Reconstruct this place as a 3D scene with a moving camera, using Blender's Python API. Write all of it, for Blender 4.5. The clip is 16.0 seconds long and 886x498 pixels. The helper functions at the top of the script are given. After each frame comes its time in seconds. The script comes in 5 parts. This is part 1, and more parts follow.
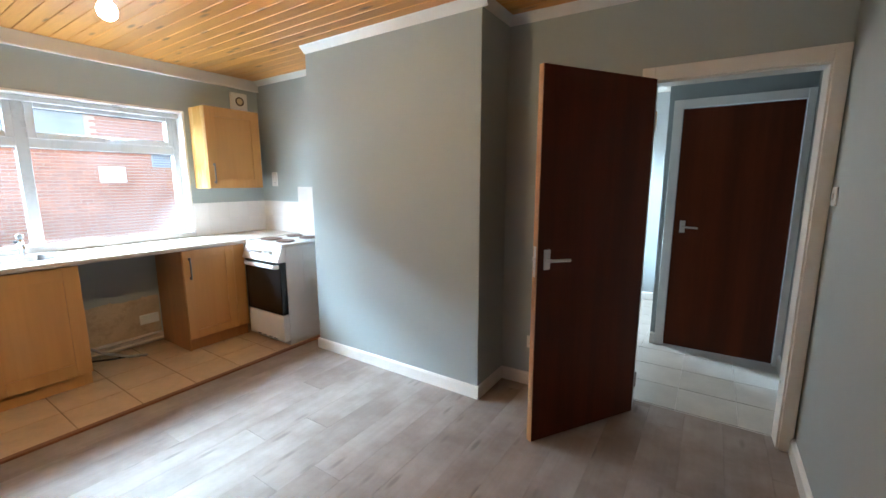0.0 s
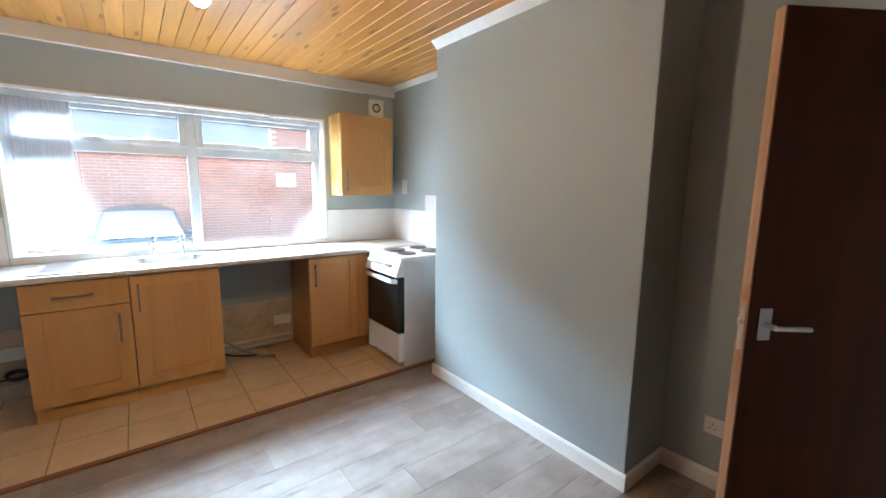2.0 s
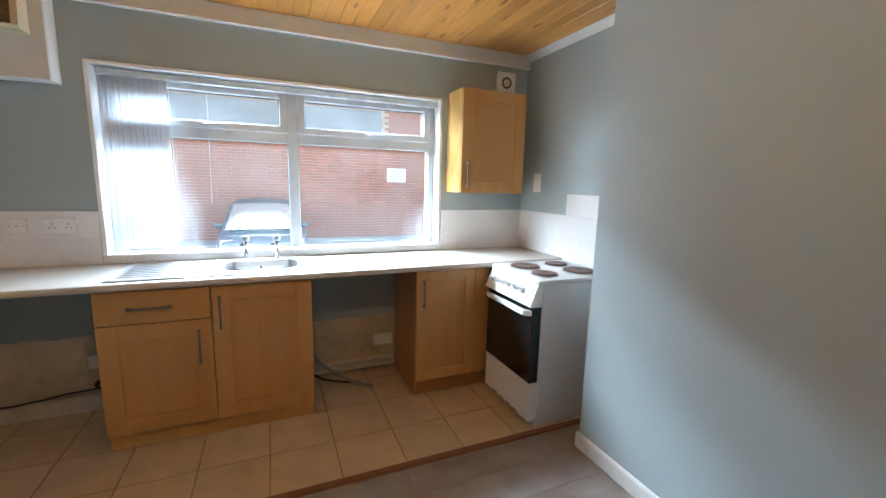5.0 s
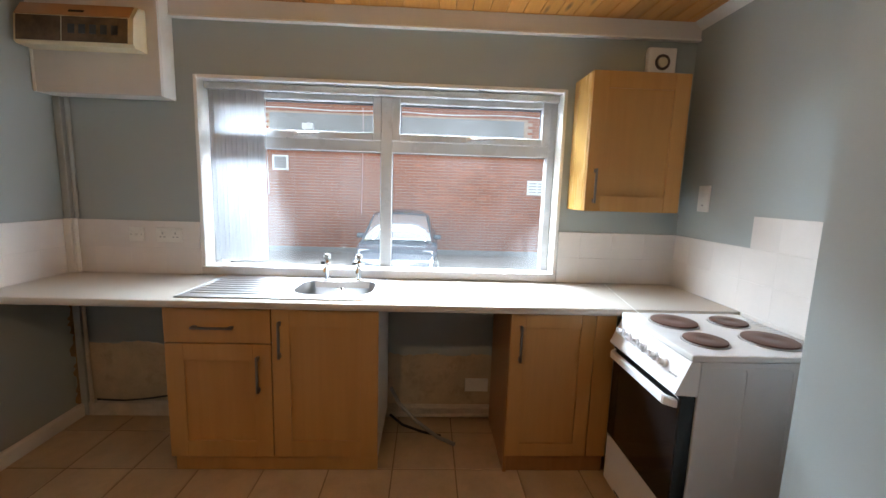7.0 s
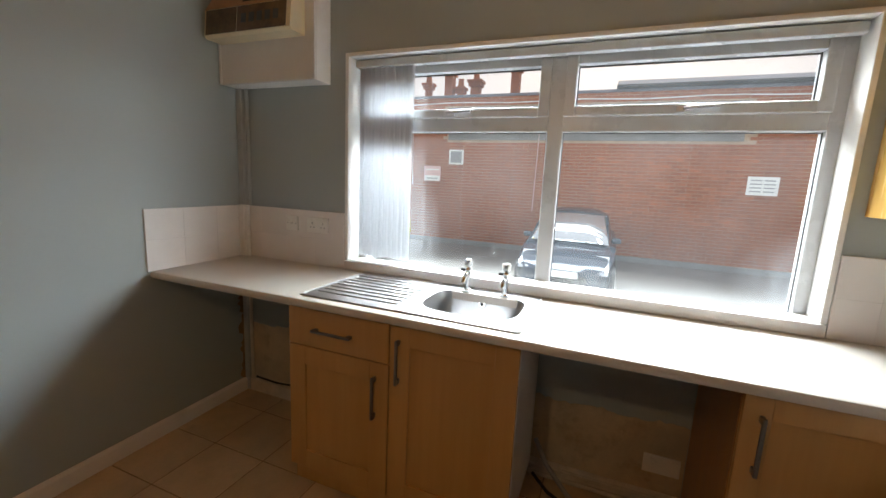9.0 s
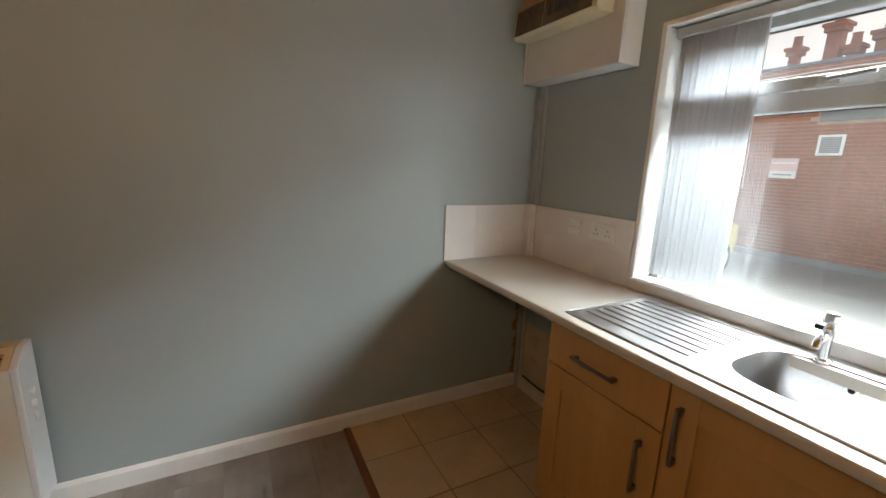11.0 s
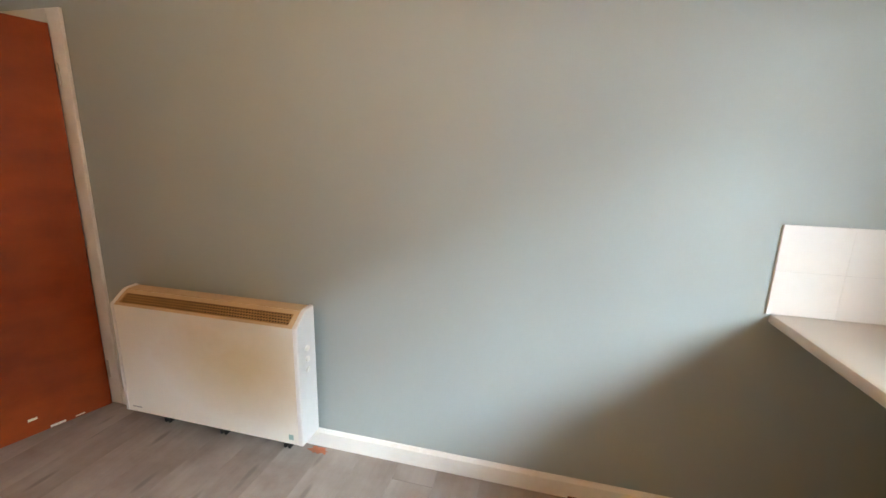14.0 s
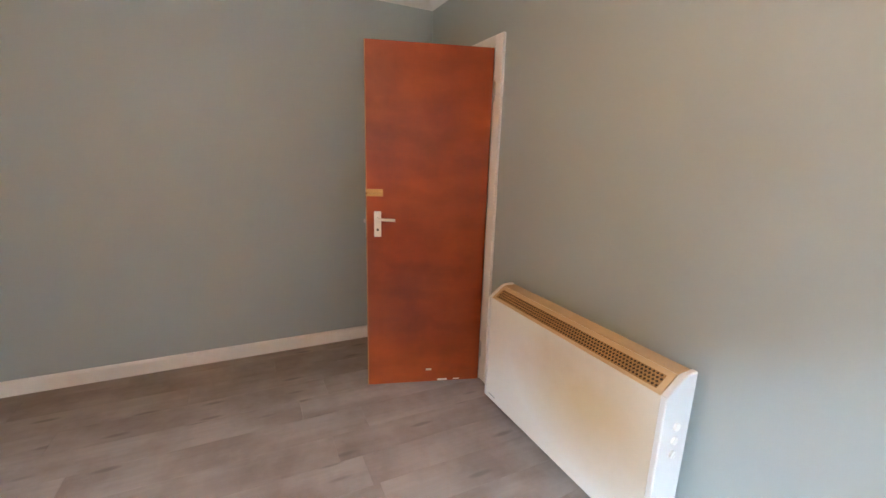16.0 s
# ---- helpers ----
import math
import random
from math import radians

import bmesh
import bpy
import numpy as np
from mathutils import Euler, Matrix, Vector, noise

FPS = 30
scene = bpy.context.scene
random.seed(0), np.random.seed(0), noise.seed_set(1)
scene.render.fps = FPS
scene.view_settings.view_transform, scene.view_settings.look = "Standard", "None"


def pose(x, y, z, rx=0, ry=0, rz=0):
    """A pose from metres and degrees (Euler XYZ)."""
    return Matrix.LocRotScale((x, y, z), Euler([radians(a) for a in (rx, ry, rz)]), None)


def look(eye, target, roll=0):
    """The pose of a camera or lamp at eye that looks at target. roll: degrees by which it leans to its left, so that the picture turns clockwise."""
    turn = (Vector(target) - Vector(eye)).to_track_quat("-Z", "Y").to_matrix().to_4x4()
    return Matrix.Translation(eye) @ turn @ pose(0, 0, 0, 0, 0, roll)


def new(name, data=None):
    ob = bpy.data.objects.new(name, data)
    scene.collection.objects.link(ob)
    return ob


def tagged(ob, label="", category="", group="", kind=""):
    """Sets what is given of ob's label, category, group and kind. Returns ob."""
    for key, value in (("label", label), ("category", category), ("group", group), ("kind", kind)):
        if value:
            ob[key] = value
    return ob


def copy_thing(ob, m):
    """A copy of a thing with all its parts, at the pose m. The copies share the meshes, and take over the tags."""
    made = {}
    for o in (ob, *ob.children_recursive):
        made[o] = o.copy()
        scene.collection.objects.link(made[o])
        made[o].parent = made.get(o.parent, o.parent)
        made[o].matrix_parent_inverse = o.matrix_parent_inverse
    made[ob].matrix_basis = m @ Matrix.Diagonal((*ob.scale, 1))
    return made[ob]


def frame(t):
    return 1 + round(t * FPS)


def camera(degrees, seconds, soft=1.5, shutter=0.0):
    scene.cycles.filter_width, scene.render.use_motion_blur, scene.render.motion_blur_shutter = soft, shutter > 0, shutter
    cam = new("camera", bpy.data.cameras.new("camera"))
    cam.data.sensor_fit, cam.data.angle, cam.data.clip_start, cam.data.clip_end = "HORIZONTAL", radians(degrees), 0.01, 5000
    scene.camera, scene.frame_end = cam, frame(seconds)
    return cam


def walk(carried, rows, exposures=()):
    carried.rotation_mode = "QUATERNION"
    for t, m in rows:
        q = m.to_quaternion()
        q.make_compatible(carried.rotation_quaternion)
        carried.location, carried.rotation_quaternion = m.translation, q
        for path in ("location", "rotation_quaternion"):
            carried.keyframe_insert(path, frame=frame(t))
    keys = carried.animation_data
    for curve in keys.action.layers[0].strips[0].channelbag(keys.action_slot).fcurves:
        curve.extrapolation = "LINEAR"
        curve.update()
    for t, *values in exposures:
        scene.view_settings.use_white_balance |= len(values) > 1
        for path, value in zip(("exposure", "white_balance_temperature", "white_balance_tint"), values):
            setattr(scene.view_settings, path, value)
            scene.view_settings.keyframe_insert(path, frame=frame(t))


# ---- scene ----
cam = camera(95.1, 16.0)
PATH = [
    (0, (-0.066, 0.176, 1.413), (-1.156, 1.821, 1.087), -0.1),
    (0.5, (-0.114, 0.294, 1.418), (-1.352, 1.832, 1.102), 0.0),
    (1, (-0.217, 0.385, 1.428), (-1.584, 1.813, 1.122), 0.2),
    (1.5, (-0.325, 0.476, 1.429), (-1.797, 1.798, 1.131), 0.4),
    (2, (-0.385, 0.595, 1.437), (-1.956, 1.797, 1.14), 0.7),
    (2.5, (-0.423, 0.694, 1.437), (-2.069, 1.79, 1.138), 0.7),
    (3, (-0.536, 0.722, 1.426), (-2.244, 1.718, 1.124), 1.2),
    (3.5, (-0.701, 0.731, 1.437), (-2.464, 1.624, 1.13), 1.4),
    (6, (-1.502, 1.037, 1.419), (-3.396, 1.587, 1.088), 1.5),
    (6.5, (-1.611, 1.16, 1.426), (-3.57, 1.439, 1.132), 1.7),
    (7, (-1.71, 1.269, 1.438), (-3.689, 1.351, 1.159), 1.8),
    (7.5, (-1.871, 1.318, 1.446), (-3.849, 1.265, 1.152), 2.0),
    (8, (-2.034, 1.317, 1.434), (-3.996, 1.101, 1.111), 2.1),
    (10.5, (-2.473, 1.179, 1.412), (-3.663, -0.386, 1.043), 3.1),
    (11, (-2.52, 1.171, 1.443), (-3.418, -0.568, 1.03), 2.3),
    (11.5, (-2.545, 1.162, 1.441), (-3.203, -0.679, 1.019), 1.9),
    (12, (-2.56, 1.118, 1.446), (-2.933, -0.795, 0.997), 1.4),
    (12.5, (-2.596, 1.029, 1.438), (-2.82, -0.913, 1.017), 1.2),
    (13, (-2.624, 0.935, 1.433), (-2.742, -1.016, 1.007), 1.3),
    (13.5, (-2.719, 0.849, 1.411), (-2.595, -1.102, 0.992), 1.4),
    (14, (-2.782, 0.762, 1.403), (-2.304, -1.131, 0.968), 1.5),
    (14.5, (-2.707, 0.658, 1.379), (-1.876, -1.103, 0.923), 1.0),
    (15, (-2.605, 0.606, 1.387), (-1.48, -0.982, 0.923), 1.1),
    (15.5, (-2.536, 0.574, 1.4), (-1.089, -0.727, 0.937), 1.1),
    (16, (-2.5, 0.497, 1.392), (-0.75, -0.361, 0.946), 1.7),
]
EXPOSURES = [(0.0, 2.02, 5950, 6), (2.0, 1.97, 5800, 6), (3.5, 1.8, 5650, 6), (6.0, 1.2, 6350, 10), (7.0, 1.0, 6750, 13), (8.0, 0.72, 7100, 14),
             (10.5, 0.42, 7600, 14), (11.5, 1.05, 7550, 11), (12.5, 1.72, 6600, 11), (14.0, 1.92, 7000, 10), (15.0, 2.05, 7150, 9), (16.0, 2.4, 6350, 11)]
walk(cam, [(t, look(eye, target, roll)) for t, eye, target, roll in PATH], EXPOSURES)

# ---- world, sun, lamps ----
world = bpy.data.worlds.new("overcast_sky")
scene.world = world
world.use_nodes = True
wn = world.node_tree.nodes
sky = wn.new("ShaderNodeTexSky")
sky.sky_type = "NISHITA"
sky.sun_disc = False
sky.sun_elevation = radians(32)
sky.sun_rotation = radians(270)
sky.dust_density = 6.0
sky.air_density = 1.0
wash = wn.new("ShaderNodeMixRGB")
wash.inputs["Fac"].default_value = 0.85
wash.inputs["Color2"].default_value = (8.4, 9.2, 10.6, 1)
world.node_tree.links.new(sky.outputs["Color"], wash.inputs["Color1"])
world.node_tree.links.new(wash.outputs["Color"], wn["Background"].inputs["Color"])
wn["Background"].inputs["Strength"].default_value = 0.06

sun = new("sun", bpy.data.lights.new("sun", "SUN"))
sun.data.energy = 1.2
sun.data.angle = radians(100)
sun.data.color = (0.78, 0.90, 1.0)
sun.matrix_world = look((-14, 1.0, 9.4), (0, 1.0, 0.6))


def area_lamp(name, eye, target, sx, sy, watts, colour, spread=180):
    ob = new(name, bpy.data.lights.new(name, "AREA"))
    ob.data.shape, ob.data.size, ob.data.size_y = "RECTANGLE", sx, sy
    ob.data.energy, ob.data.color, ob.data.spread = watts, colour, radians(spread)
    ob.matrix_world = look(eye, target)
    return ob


# area lamps added out of view to stand in for sky light through the windows
area_lamp("window_sky_fill", (-9.0, 1.0, 5.35), (-4.2, 1.0, 1.3), 13.0, 2.6, 2800, (0.70, 0.87, 1.0), 140)
# side pair added as fill for the south wall and the chimney breast
area_lamp("yard_fill_north", (-6.5, 5.6, 2.9), (-4.3, 1.7, 1.5), 2.4, 2.0, 300, (0.74, 0.89, 1.0))
area_lamp("yard_fill_south", (-6.5, -3.6, 2.9), (-4.3, 0.3, 1.5), 2.4, 2.0, 330, (0.74, 0.89, 1.0))
# fill lamp added in the hall's unseen window opening
area_lamp("hall_fill", (-1.75, 4.75, 1.5), (-0.8, 4.6, 1.2), 0.8, 1.1, 6.5, (1.0, 0.86, 0.72))

# ---- materials ----


def ramp(nt, fac, stops):
    r = nt.nodes.new("ShaderNodeValToRGB")
    els = r.color_ramp.elements
    while len(els) < len(stops):
        els.new(0.5)
    for e, (p, c) in zip(els, stops):
        e.position, e.color = p, (*c, 1)
    nt.links.new(fac, r.inputs["Fac"])
    return r.outputs["Color"]


def noise_of(nt, vec, scale, detail=4.0, rough=0.55):
    n = nt.nodes.new("ShaderNodeTexNoise")
    n.inputs["Scale"].default_value, n.inputs["Detail"].default_value, n.inputs["Roughness"].default_value = scale, detail, rough
    nt.links.new(vec, n.inputs["Vector"])
    return n.outputs["Fac"]


def mix(nt, kind, fac, a, b):
    m = nt.nodes.new("ShaderNodeMixRGB")
    m.blend_type = kind
    for key, v in (("Fac", fac), ("Color1", a), ("Color2", b)):
        if isinstance(v, (int, float)):
            m.inputs[key].default_value = v
        elif isinstance(v, tuple):
            m.inputs[key].default_value = (*v, 1)
        else:
            nt.links.new(v, m.inputs[key])
    return m.outputs["Color"]


def shade(c, k):
    return tuple(min(1.0, v * k) for v in c)


def base_mat(name):
    m = bpy.data.materials.new(name)
    m.use_nodes = True
    nt = m.node_tree
    return m, nt, nt.nodes["Principled BSDF"]


def coords(nt, stretch=(1, 1, 1), shift=False):
    tc = nt.nodes.new("ShaderNodeTexCoord")
    mp = nt.nodes.new("ShaderNodeMapping")
    mp.inputs["Scale"].default_value = stretch
    nt.links.new(tc.outputs["Object"], mp.inputs["Vector"])
    if shift:
        oi = nt.nodes.new("ShaderNodeObjectInfo")
        mul = nt.nodes.new("ShaderNodeVectorMath")
        mul.operation = "SCALE"
        mul.inputs[0].default_value = (37.0, 53.0, 17.0)
        nt.links.new(oi.outputs["Random"], mul.inputs["Scale"])
        nt.links.new(mul.outputs["Vector"], mp.inputs["Location"])
    return mp.outputs["Vector"]


def finish(nt, bsdf, colour, rough, metal, bump_src, bump, dist=0.002, rough_src=None, rough_amt=0.12):
    nt.links.new(colour, bsdf.inputs["Base Color"])
    bsdf.inputs["Metallic"].default_value = metal
    if rough_src is not None:
        mr = nt.nodes.new("ShaderNodeMapRange")
        mr.inputs["To Min"].default_value = max(0.02, rough - rough_amt)
        mr.inputs["To Max"].default_value = min(1.0, rough + rough_amt)
        nt.links.new(rough_src, mr.inputs["Value"])
        nt.links.new(mr.outputs["Result"], bsdf.inputs["Roughness"])
    else:
        bsdf.inputs["Roughness"].default_value = rough
    if bump:
        b = nt.nodes.new("ShaderNodeBump")
        b.inputs["Strength"].default_value = bump
        b.inputs["Distance"].default_value = dist
        nt.links.new(bump_src, b.inputs["Height"])
        nt.links.new(b.outputs["Normal"], bsdf.inputs["Normal"])


def mk(name, col, rough=0.5, metal=0.0, big=2.0, amount=0.08, fine=90.0, bump=0.1, stretch=(1, 1, 1), rand=0.0, tint=None, tint_amt=0.4):
    """A plain surface: mottling at a large and a small scale, fine relief, optional tinted stains and piece-to-piece variation."""
    m, nt, bsdf = base_mat(name)
    v = coords(nt, stretch, rand > 0)
    n1, n2 = noise_of(nt, v, big, 5), noise_of(nt, v, fine, 3)
    c = ramp(nt, n1, [(0.3, shade(col, 1 - amount)), (0.7, shade(col, 1 + amount))])
    c = mix(nt, "MULTIPLY", amount * 1.5, c, ramp(nt, n2, [(0.3, (0.75, 0.75, 0.75)), (0.7, (1, 1, 1))]))
    if tint:
        n3 = noise_of(nt, v, big * 1.7, 6, 0.65)
        f = ramp(nt, n3, [(0.52, (0, 0, 0)), (0.72, (tint_amt,) * 3)])
        c = mix(nt, "MIX", f, c, tint)
    if rand:
        oi = nt.nodes.new("ShaderNodeObjectInfo")
        c = mix(nt, "MULTIPLY", 1.0, c, ramp(nt, oi.outputs["Random"], [(0.0, (1 - rand,) * 3), (1.0, (1, 1, 1))]))
    finish(nt, bsdf, c, rough, metal, n2, bump, rough_src=n1)
    return m


def wood_mat(name, light, dark, rough=0.4, along="y", scale=1.0, rand=0.0, island=0.0, knots=0.0, grain=1.0, gloss=0.5, patch=0.0):
    m, nt, bsdf = base_mat(name)
    bsdf.inputs["Specular IOR Level"].default_value = gloss
    st = {"x": (0.9, 14, 14), "y": (14, 0.9, 14), "z": (14, 14, 0.9)}[along]
    v = coords(nt, tuple(s * scale for s in st), True)
    if island:
        geo = nt.nodes.new("ShaderNodeNewGeometry")
        mul = nt.nodes.new("ShaderNodeVectorMath")
        mul.operation = "SCALE"
        mul.inputs[0].default_value = (91.0, 47.0, 13.0)
        nt.links.new(geo.outputs["Random Per Island"], mul.inputs["Scale"])
        add = nt.nodes.new("ShaderNodeVectorMath")
        nt.links.new(v, add.inputs[0])
        nt.links.new(mul.outputs["Vector"], add.inputs[1])
        v = add.outputs["Vector"]
    n1, n2, n3 = noise_of(nt, v, 1.3, 6, 0.6), noise_of(nt, v, 7.0, 4), noise_of(nt, v, 0.35, 3)
    mid = tuple((a + b) / 2 for a, b in zip(light, dark))
    c = ramp(nt, n1, [(0.32, dark), (0.5, mid), (0.68, light)])
    c = mix(nt, "MULTIPLY", 0.35 * grain, c, ramp(nt, n2, [(0.35, (0.55, 0.5, 0.45)), (0.6, (1, 1, 1))]))
    c = mix(nt, "MULTIPLY", 0.45, c, ramp(nt, n3, [(0.3, (0.72, 0.7, 0.68)), (0.7, (1, 1, 1))]))
    if patch:
        pv = noise_of(nt, coords(nt, (2.2, 2.2, 1.6), True), 1.4, 5, 0.6)
        c = mix(nt, "MULTIPLY", patch, c, ramp(nt, pv, [(0.36, (0.38, 0.30, 0.26)), (0.62, (1, 1, 1))]))
    if knots:
        vk = nt.nodes.new("ShaderNodeTexVoronoi")
        vk.inputs["Scale"].default_value = 1.0
        kst = {"x": (2.6, 11, 11), "y": (11, 2.6, 11), "z": (11, 11, 2.6)}[along]
        kv = coords(nt, kst, True)
        if island:
            add2 = nt.nodes.new("ShaderNodeVectorMath")
            nt.links.new(kv, add2.inputs[0])
            nt.links.new(mul.outputs["Vector"], add2.inputs[1])
            kv = add2.outputs["Vector"]
        nt.links.new(kv, vk.inputs["Vector"])
        f = ramp(nt, vk.outputs["Distance"], [(0.08, (knots,) * 3), (0.19, (0, 0, 0))])
        c = mix(nt, "MIX", f, c, shade(dark, 0.35))
    for amt, node, out in ((rand, "ShaderNodeObjectInfo", "Random"), (island, "ShaderNodeNewGeometry", "Random Per Island")):
        if amt:
            o = nt.nodes.new(node)
            c = mix(nt, "MULTIPLY", 1.0, c, ramp(nt, o.outputs[out], [(0.0, (1 - amt, 1 - amt * 1.05, 1 - amt * 1.1)), (1.0, (1, 1, 1))]))
    finish(nt, bsdf, c, rough, 0.0, n2, 0.12 * grain, 0.001, n1, 0.08)
    return m


def flame_veneer(name):
    """Rotary-cut red stained veneer: broad warped figure with fine cross ripple and scuffs."""
    m, nt, bsdf = base_mat(name)
    bsdf.inputs["Specular IOR Level"].default_value = 0.4
    v = coords(nt, (1.5, 1.5, 1.1))
    n0 = noise_of(nt, v, 2.0, 5, 0.55)
    wave = nt.nodes.new("ShaderNodeTexWave")
    wave.wave_type, wave.bands_direction = "BANDS", "Z"
    for key, val in (("Scale", 1.5), ("Distortion", 9.0), ("Detail", 3.0), ("Detail Scale", 0.9)):
        wave.inputs[key].default_value = val
    nt.links.new(v, wave.inputs["Vector"])
    fine = noise_of(nt, coords(nt, (3, 3, 10)), 1.6, 4, 0.6)
    c = ramp(nt, n0, [(0.30, (0.24, 0.037, 0.006)), (0.5, (0.32, 0.055, 0.008)), (0.70, (0.39, 0.075, 0.012))])
    c = mix(nt, "MULTIPLY", 0.24, c, ramp(nt, wave.outputs["Fac"], [(0.1, (0.55, 0.45, 0.4)), (0.7, (1, 1, 1))]))
    c = mix(nt, "MULTIPLY", 0.2, c, ramp(nt, fine, [(0.35, (0.6, 0.52, 0.48)), (0.6, (1, 1, 1))]))
    finish(nt, bsdf, c, 0.42, 0.0, fine, 0.06, 0.001, n0, 0.10)
    return m


M_PAINT = mk("wall_paint", (0.375, 0.424, 0.430), 0.62, big=1.1, amount=0.03, fine=140, bump=0.10)
M_WHITE = mk("white_gloss_paint", (0.80, 0.79, 0.77), 0.32, big=4, amount=0.05, fine=60, bump=0.08, tint=(0.62, 0.57, 0.48), tint_amt=0.25)
M_BOARD = mk("white_board_paint", (0.70, 0.68, 0.66), 0.5, big=3, amount=0.05, fine=70, bump=0.08)
M_HALLP = mk("hall_wall_paint", (0.32, 0.36, 0.375), 0.6, big=1.3, amount=0.05, fine=140, bump=0.1)
M_CEILW = mk("hall_ceiling_paint", (0.75, 0.75, 0.73), 0.7, bump=0.1)
M_PVC = mk("white_pvc", (0.52, 0.53, 0.54), 0.28, big=5, amount=0.04, fine=50, bump=0.02)
M_TILE = mk("white_glazed_tile", (0.80, 0.77, 0.75), 0.16, big=6, amount=0.03, fine=40, bump=0.03, rand=0.05)
M_GROUT = mk("white_grout", (0.75, 0.72, 0.69), 0.8, big=9, amount=0.12, fine=160, bump=0.2)
M_FTILE = mk("cream_floor_tile", (0.60, 0.45, 0.30), 0.38, big=5, amount=0.12, fine=60, bump=0.1, rand=0.10, tint=(0.46, 0.33, 0.21), tint_amt=0.5)
M_FGROUT = mk("dark_floor_grout", (0.33, 0.235, 0.15), 0.9, big=9, amount=0.25, fine=150, bump=0.3)
M_HTILE = mk("pale_hall_tile", (0.60, 0.57, 0.52), 0.35, big=5, amount=0.1, fine=60, bump=0.1, rand=0.06)
M_PLANK = wood_mat("grey_oak_laminate", (0.41, 0.36, 0.335), (0.335, 0.29, 0.265), 0.56, "y", 0.5, rand=0.03, knots=0.5, grain=0.25, gloss=0.35, patch=0.45)
M_PINE = wood_mat("varnished_pine", (0.80, 0.385, 0.092), (0.655, 0.285, 0.062), 0.33, "x", 0.75, island=0.20, knots=1.0, grain=0.45)
M_REDD = flame_veneer("red_stained_veneer")
M_DARKD = wood_mat("dark_sapele_door", (0.125, 0.028, 0.009), (0.066, 0.014, 0.005), 0.42, "z", 0.3, grain=0.4, gloss=0.14)
M_LIP = wood_mat("door_edge_pine", (0.60, 0.34, 0.17), (0.40, 0.2, 0.09), 0.5, "z", 0.6)
M_MAPLE = wood_mat("maple_foil", (0.60, 0.325, 0.105), (0.54, 0.28, 0.082), 0.36, "z", 0.6, grain=0.2)
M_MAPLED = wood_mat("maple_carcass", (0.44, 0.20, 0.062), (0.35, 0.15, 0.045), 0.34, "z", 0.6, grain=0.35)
M_STRIP = wood_mat("wooden_threshold", (0.25, 0.10, 0.042), (0.15, 0.055, 0.024), 0.45, "y", 0.8)
M_TOP = mk("cream_worktop", (0.60, 0.55, 0.495), 0.34, big=5, amount=0.02, fine=160, bump=0.0)
M_STEEL = mk("brushed_steel", (0.42, 0.42, 0.425), 0.33, 1.0, big=3, amount=0.06, fine=130, bump=0.05, stretch=(1, 0.2, 1))
# the sink's steel again, paler: the drainer's bright reflections are put into the colour
M_PALESTEEL = mk("pale_steel", (0.66, 0.66, 0.67), 0.36, 1.0, big=3, amount=0.06, fine=130, bump=0.05, stretch=(1, 0.2, 1))
M_CHROME = mk("chrome", (0.80, 0.80, 0.81), 0.09, 1.0, big=5, amount=0.03, fine=60, bump=0.0)
M_PEWTER = mk("pewter_handle", (0.26, 0.24, 0.22), 0.33, 1.0, big=12, amount=0.1, fine=120, bump=0.06)
M_BRASS = mk("aged_brass", (0.50, 0.31, 0.11), 0.3, 1.0, big=12, amount=0.2, fine=100, bump=0.05)
M_ALU = mk("satin_aluminium", (0.72, 0.70, 0.68), 0.35, 1.0, big=9, amount=0.08, fine=100, bump=0.03)
M_ENAMEL = mk("white_enamel", (0.78, 0.78, 0.79), 0.22, big=4, amount=0.03, fine=50, bump=0.02)
M_GREYM = mk("grey_coated_steel", (0.66, 0.67, 0.69), 0.4, big=4, amount=0.05, fine=90, bump=0.05)
M_BLACKG = mk("black_oven_glass", (0.010, 0.010, 0.011), 0.10, big=4, amount=0.1, fine=40, bump=0.0)
M_PLATE = mk("cast_iron_plate", (0.135, 0.075, 0.060), 0.55, big=18, amount=0.2, fine=150, bump=0.2)
M_RUBBER = mk("black_plastic", (0.02, 0.02, 0.02), 0.5, big=9, amount=0.2, fine=90, bump=0.1)
M_PLASTIC = mk("white_plastic", (0.80, 0.79, 0.76), 0.3, big=8, amount=0.04, fine=50, bump=0.02)
M_OLDPL = mk("aged_cream_plastic", (0.72, 0.62, 0.42), 0.35, big=8, amount=0.08, fine=50, bump=0.03)
M_TINTED = mk("brown_smoked_plastic", (0.13, 0.085, 0.05), 0.2, big=14, amount=0.3, fine=50, bump=0.02)
M_HOLE = mk("dark_hole", (0.012, 0.012, 0.012), 0.8, big=9, amount=0.1, fine=60, bump=0.0)
M_PIPE = mk("painted_pipe", (0.62, 0.56, 0.48), 0.45, big=14, amount=0.15, fine=90, bump=0.1)
M_GPIPE = mk("grey_painted_pipe", (0.40, 0.43, 0.43), 0.45, big=14, amount=0.06, fine=90, bump=0.06)
M_PLASTER = mk("bare_stained_plaster", (0.58, 0.47, 0.33), 0.85, big=4, amount=0.2, fine=70, bump=0.4, tint=(0.30, 0.20, 0.11), tint_amt=0.6)
M_STAINED = mk("brown_stained_plaster", (0.30, 0.19, 0.09), 0.85, big=9, amount=0.3, fine=70, bump=0.4, tint=(0.13, 0.08, 0.04), tint_amt=0.6)
M_ASPH = mk("worn_pale_tarmac", (0.24, 0.235, 0.225), 0.85, big=0.6, amount=0.2, fine=40, bump=0.3)
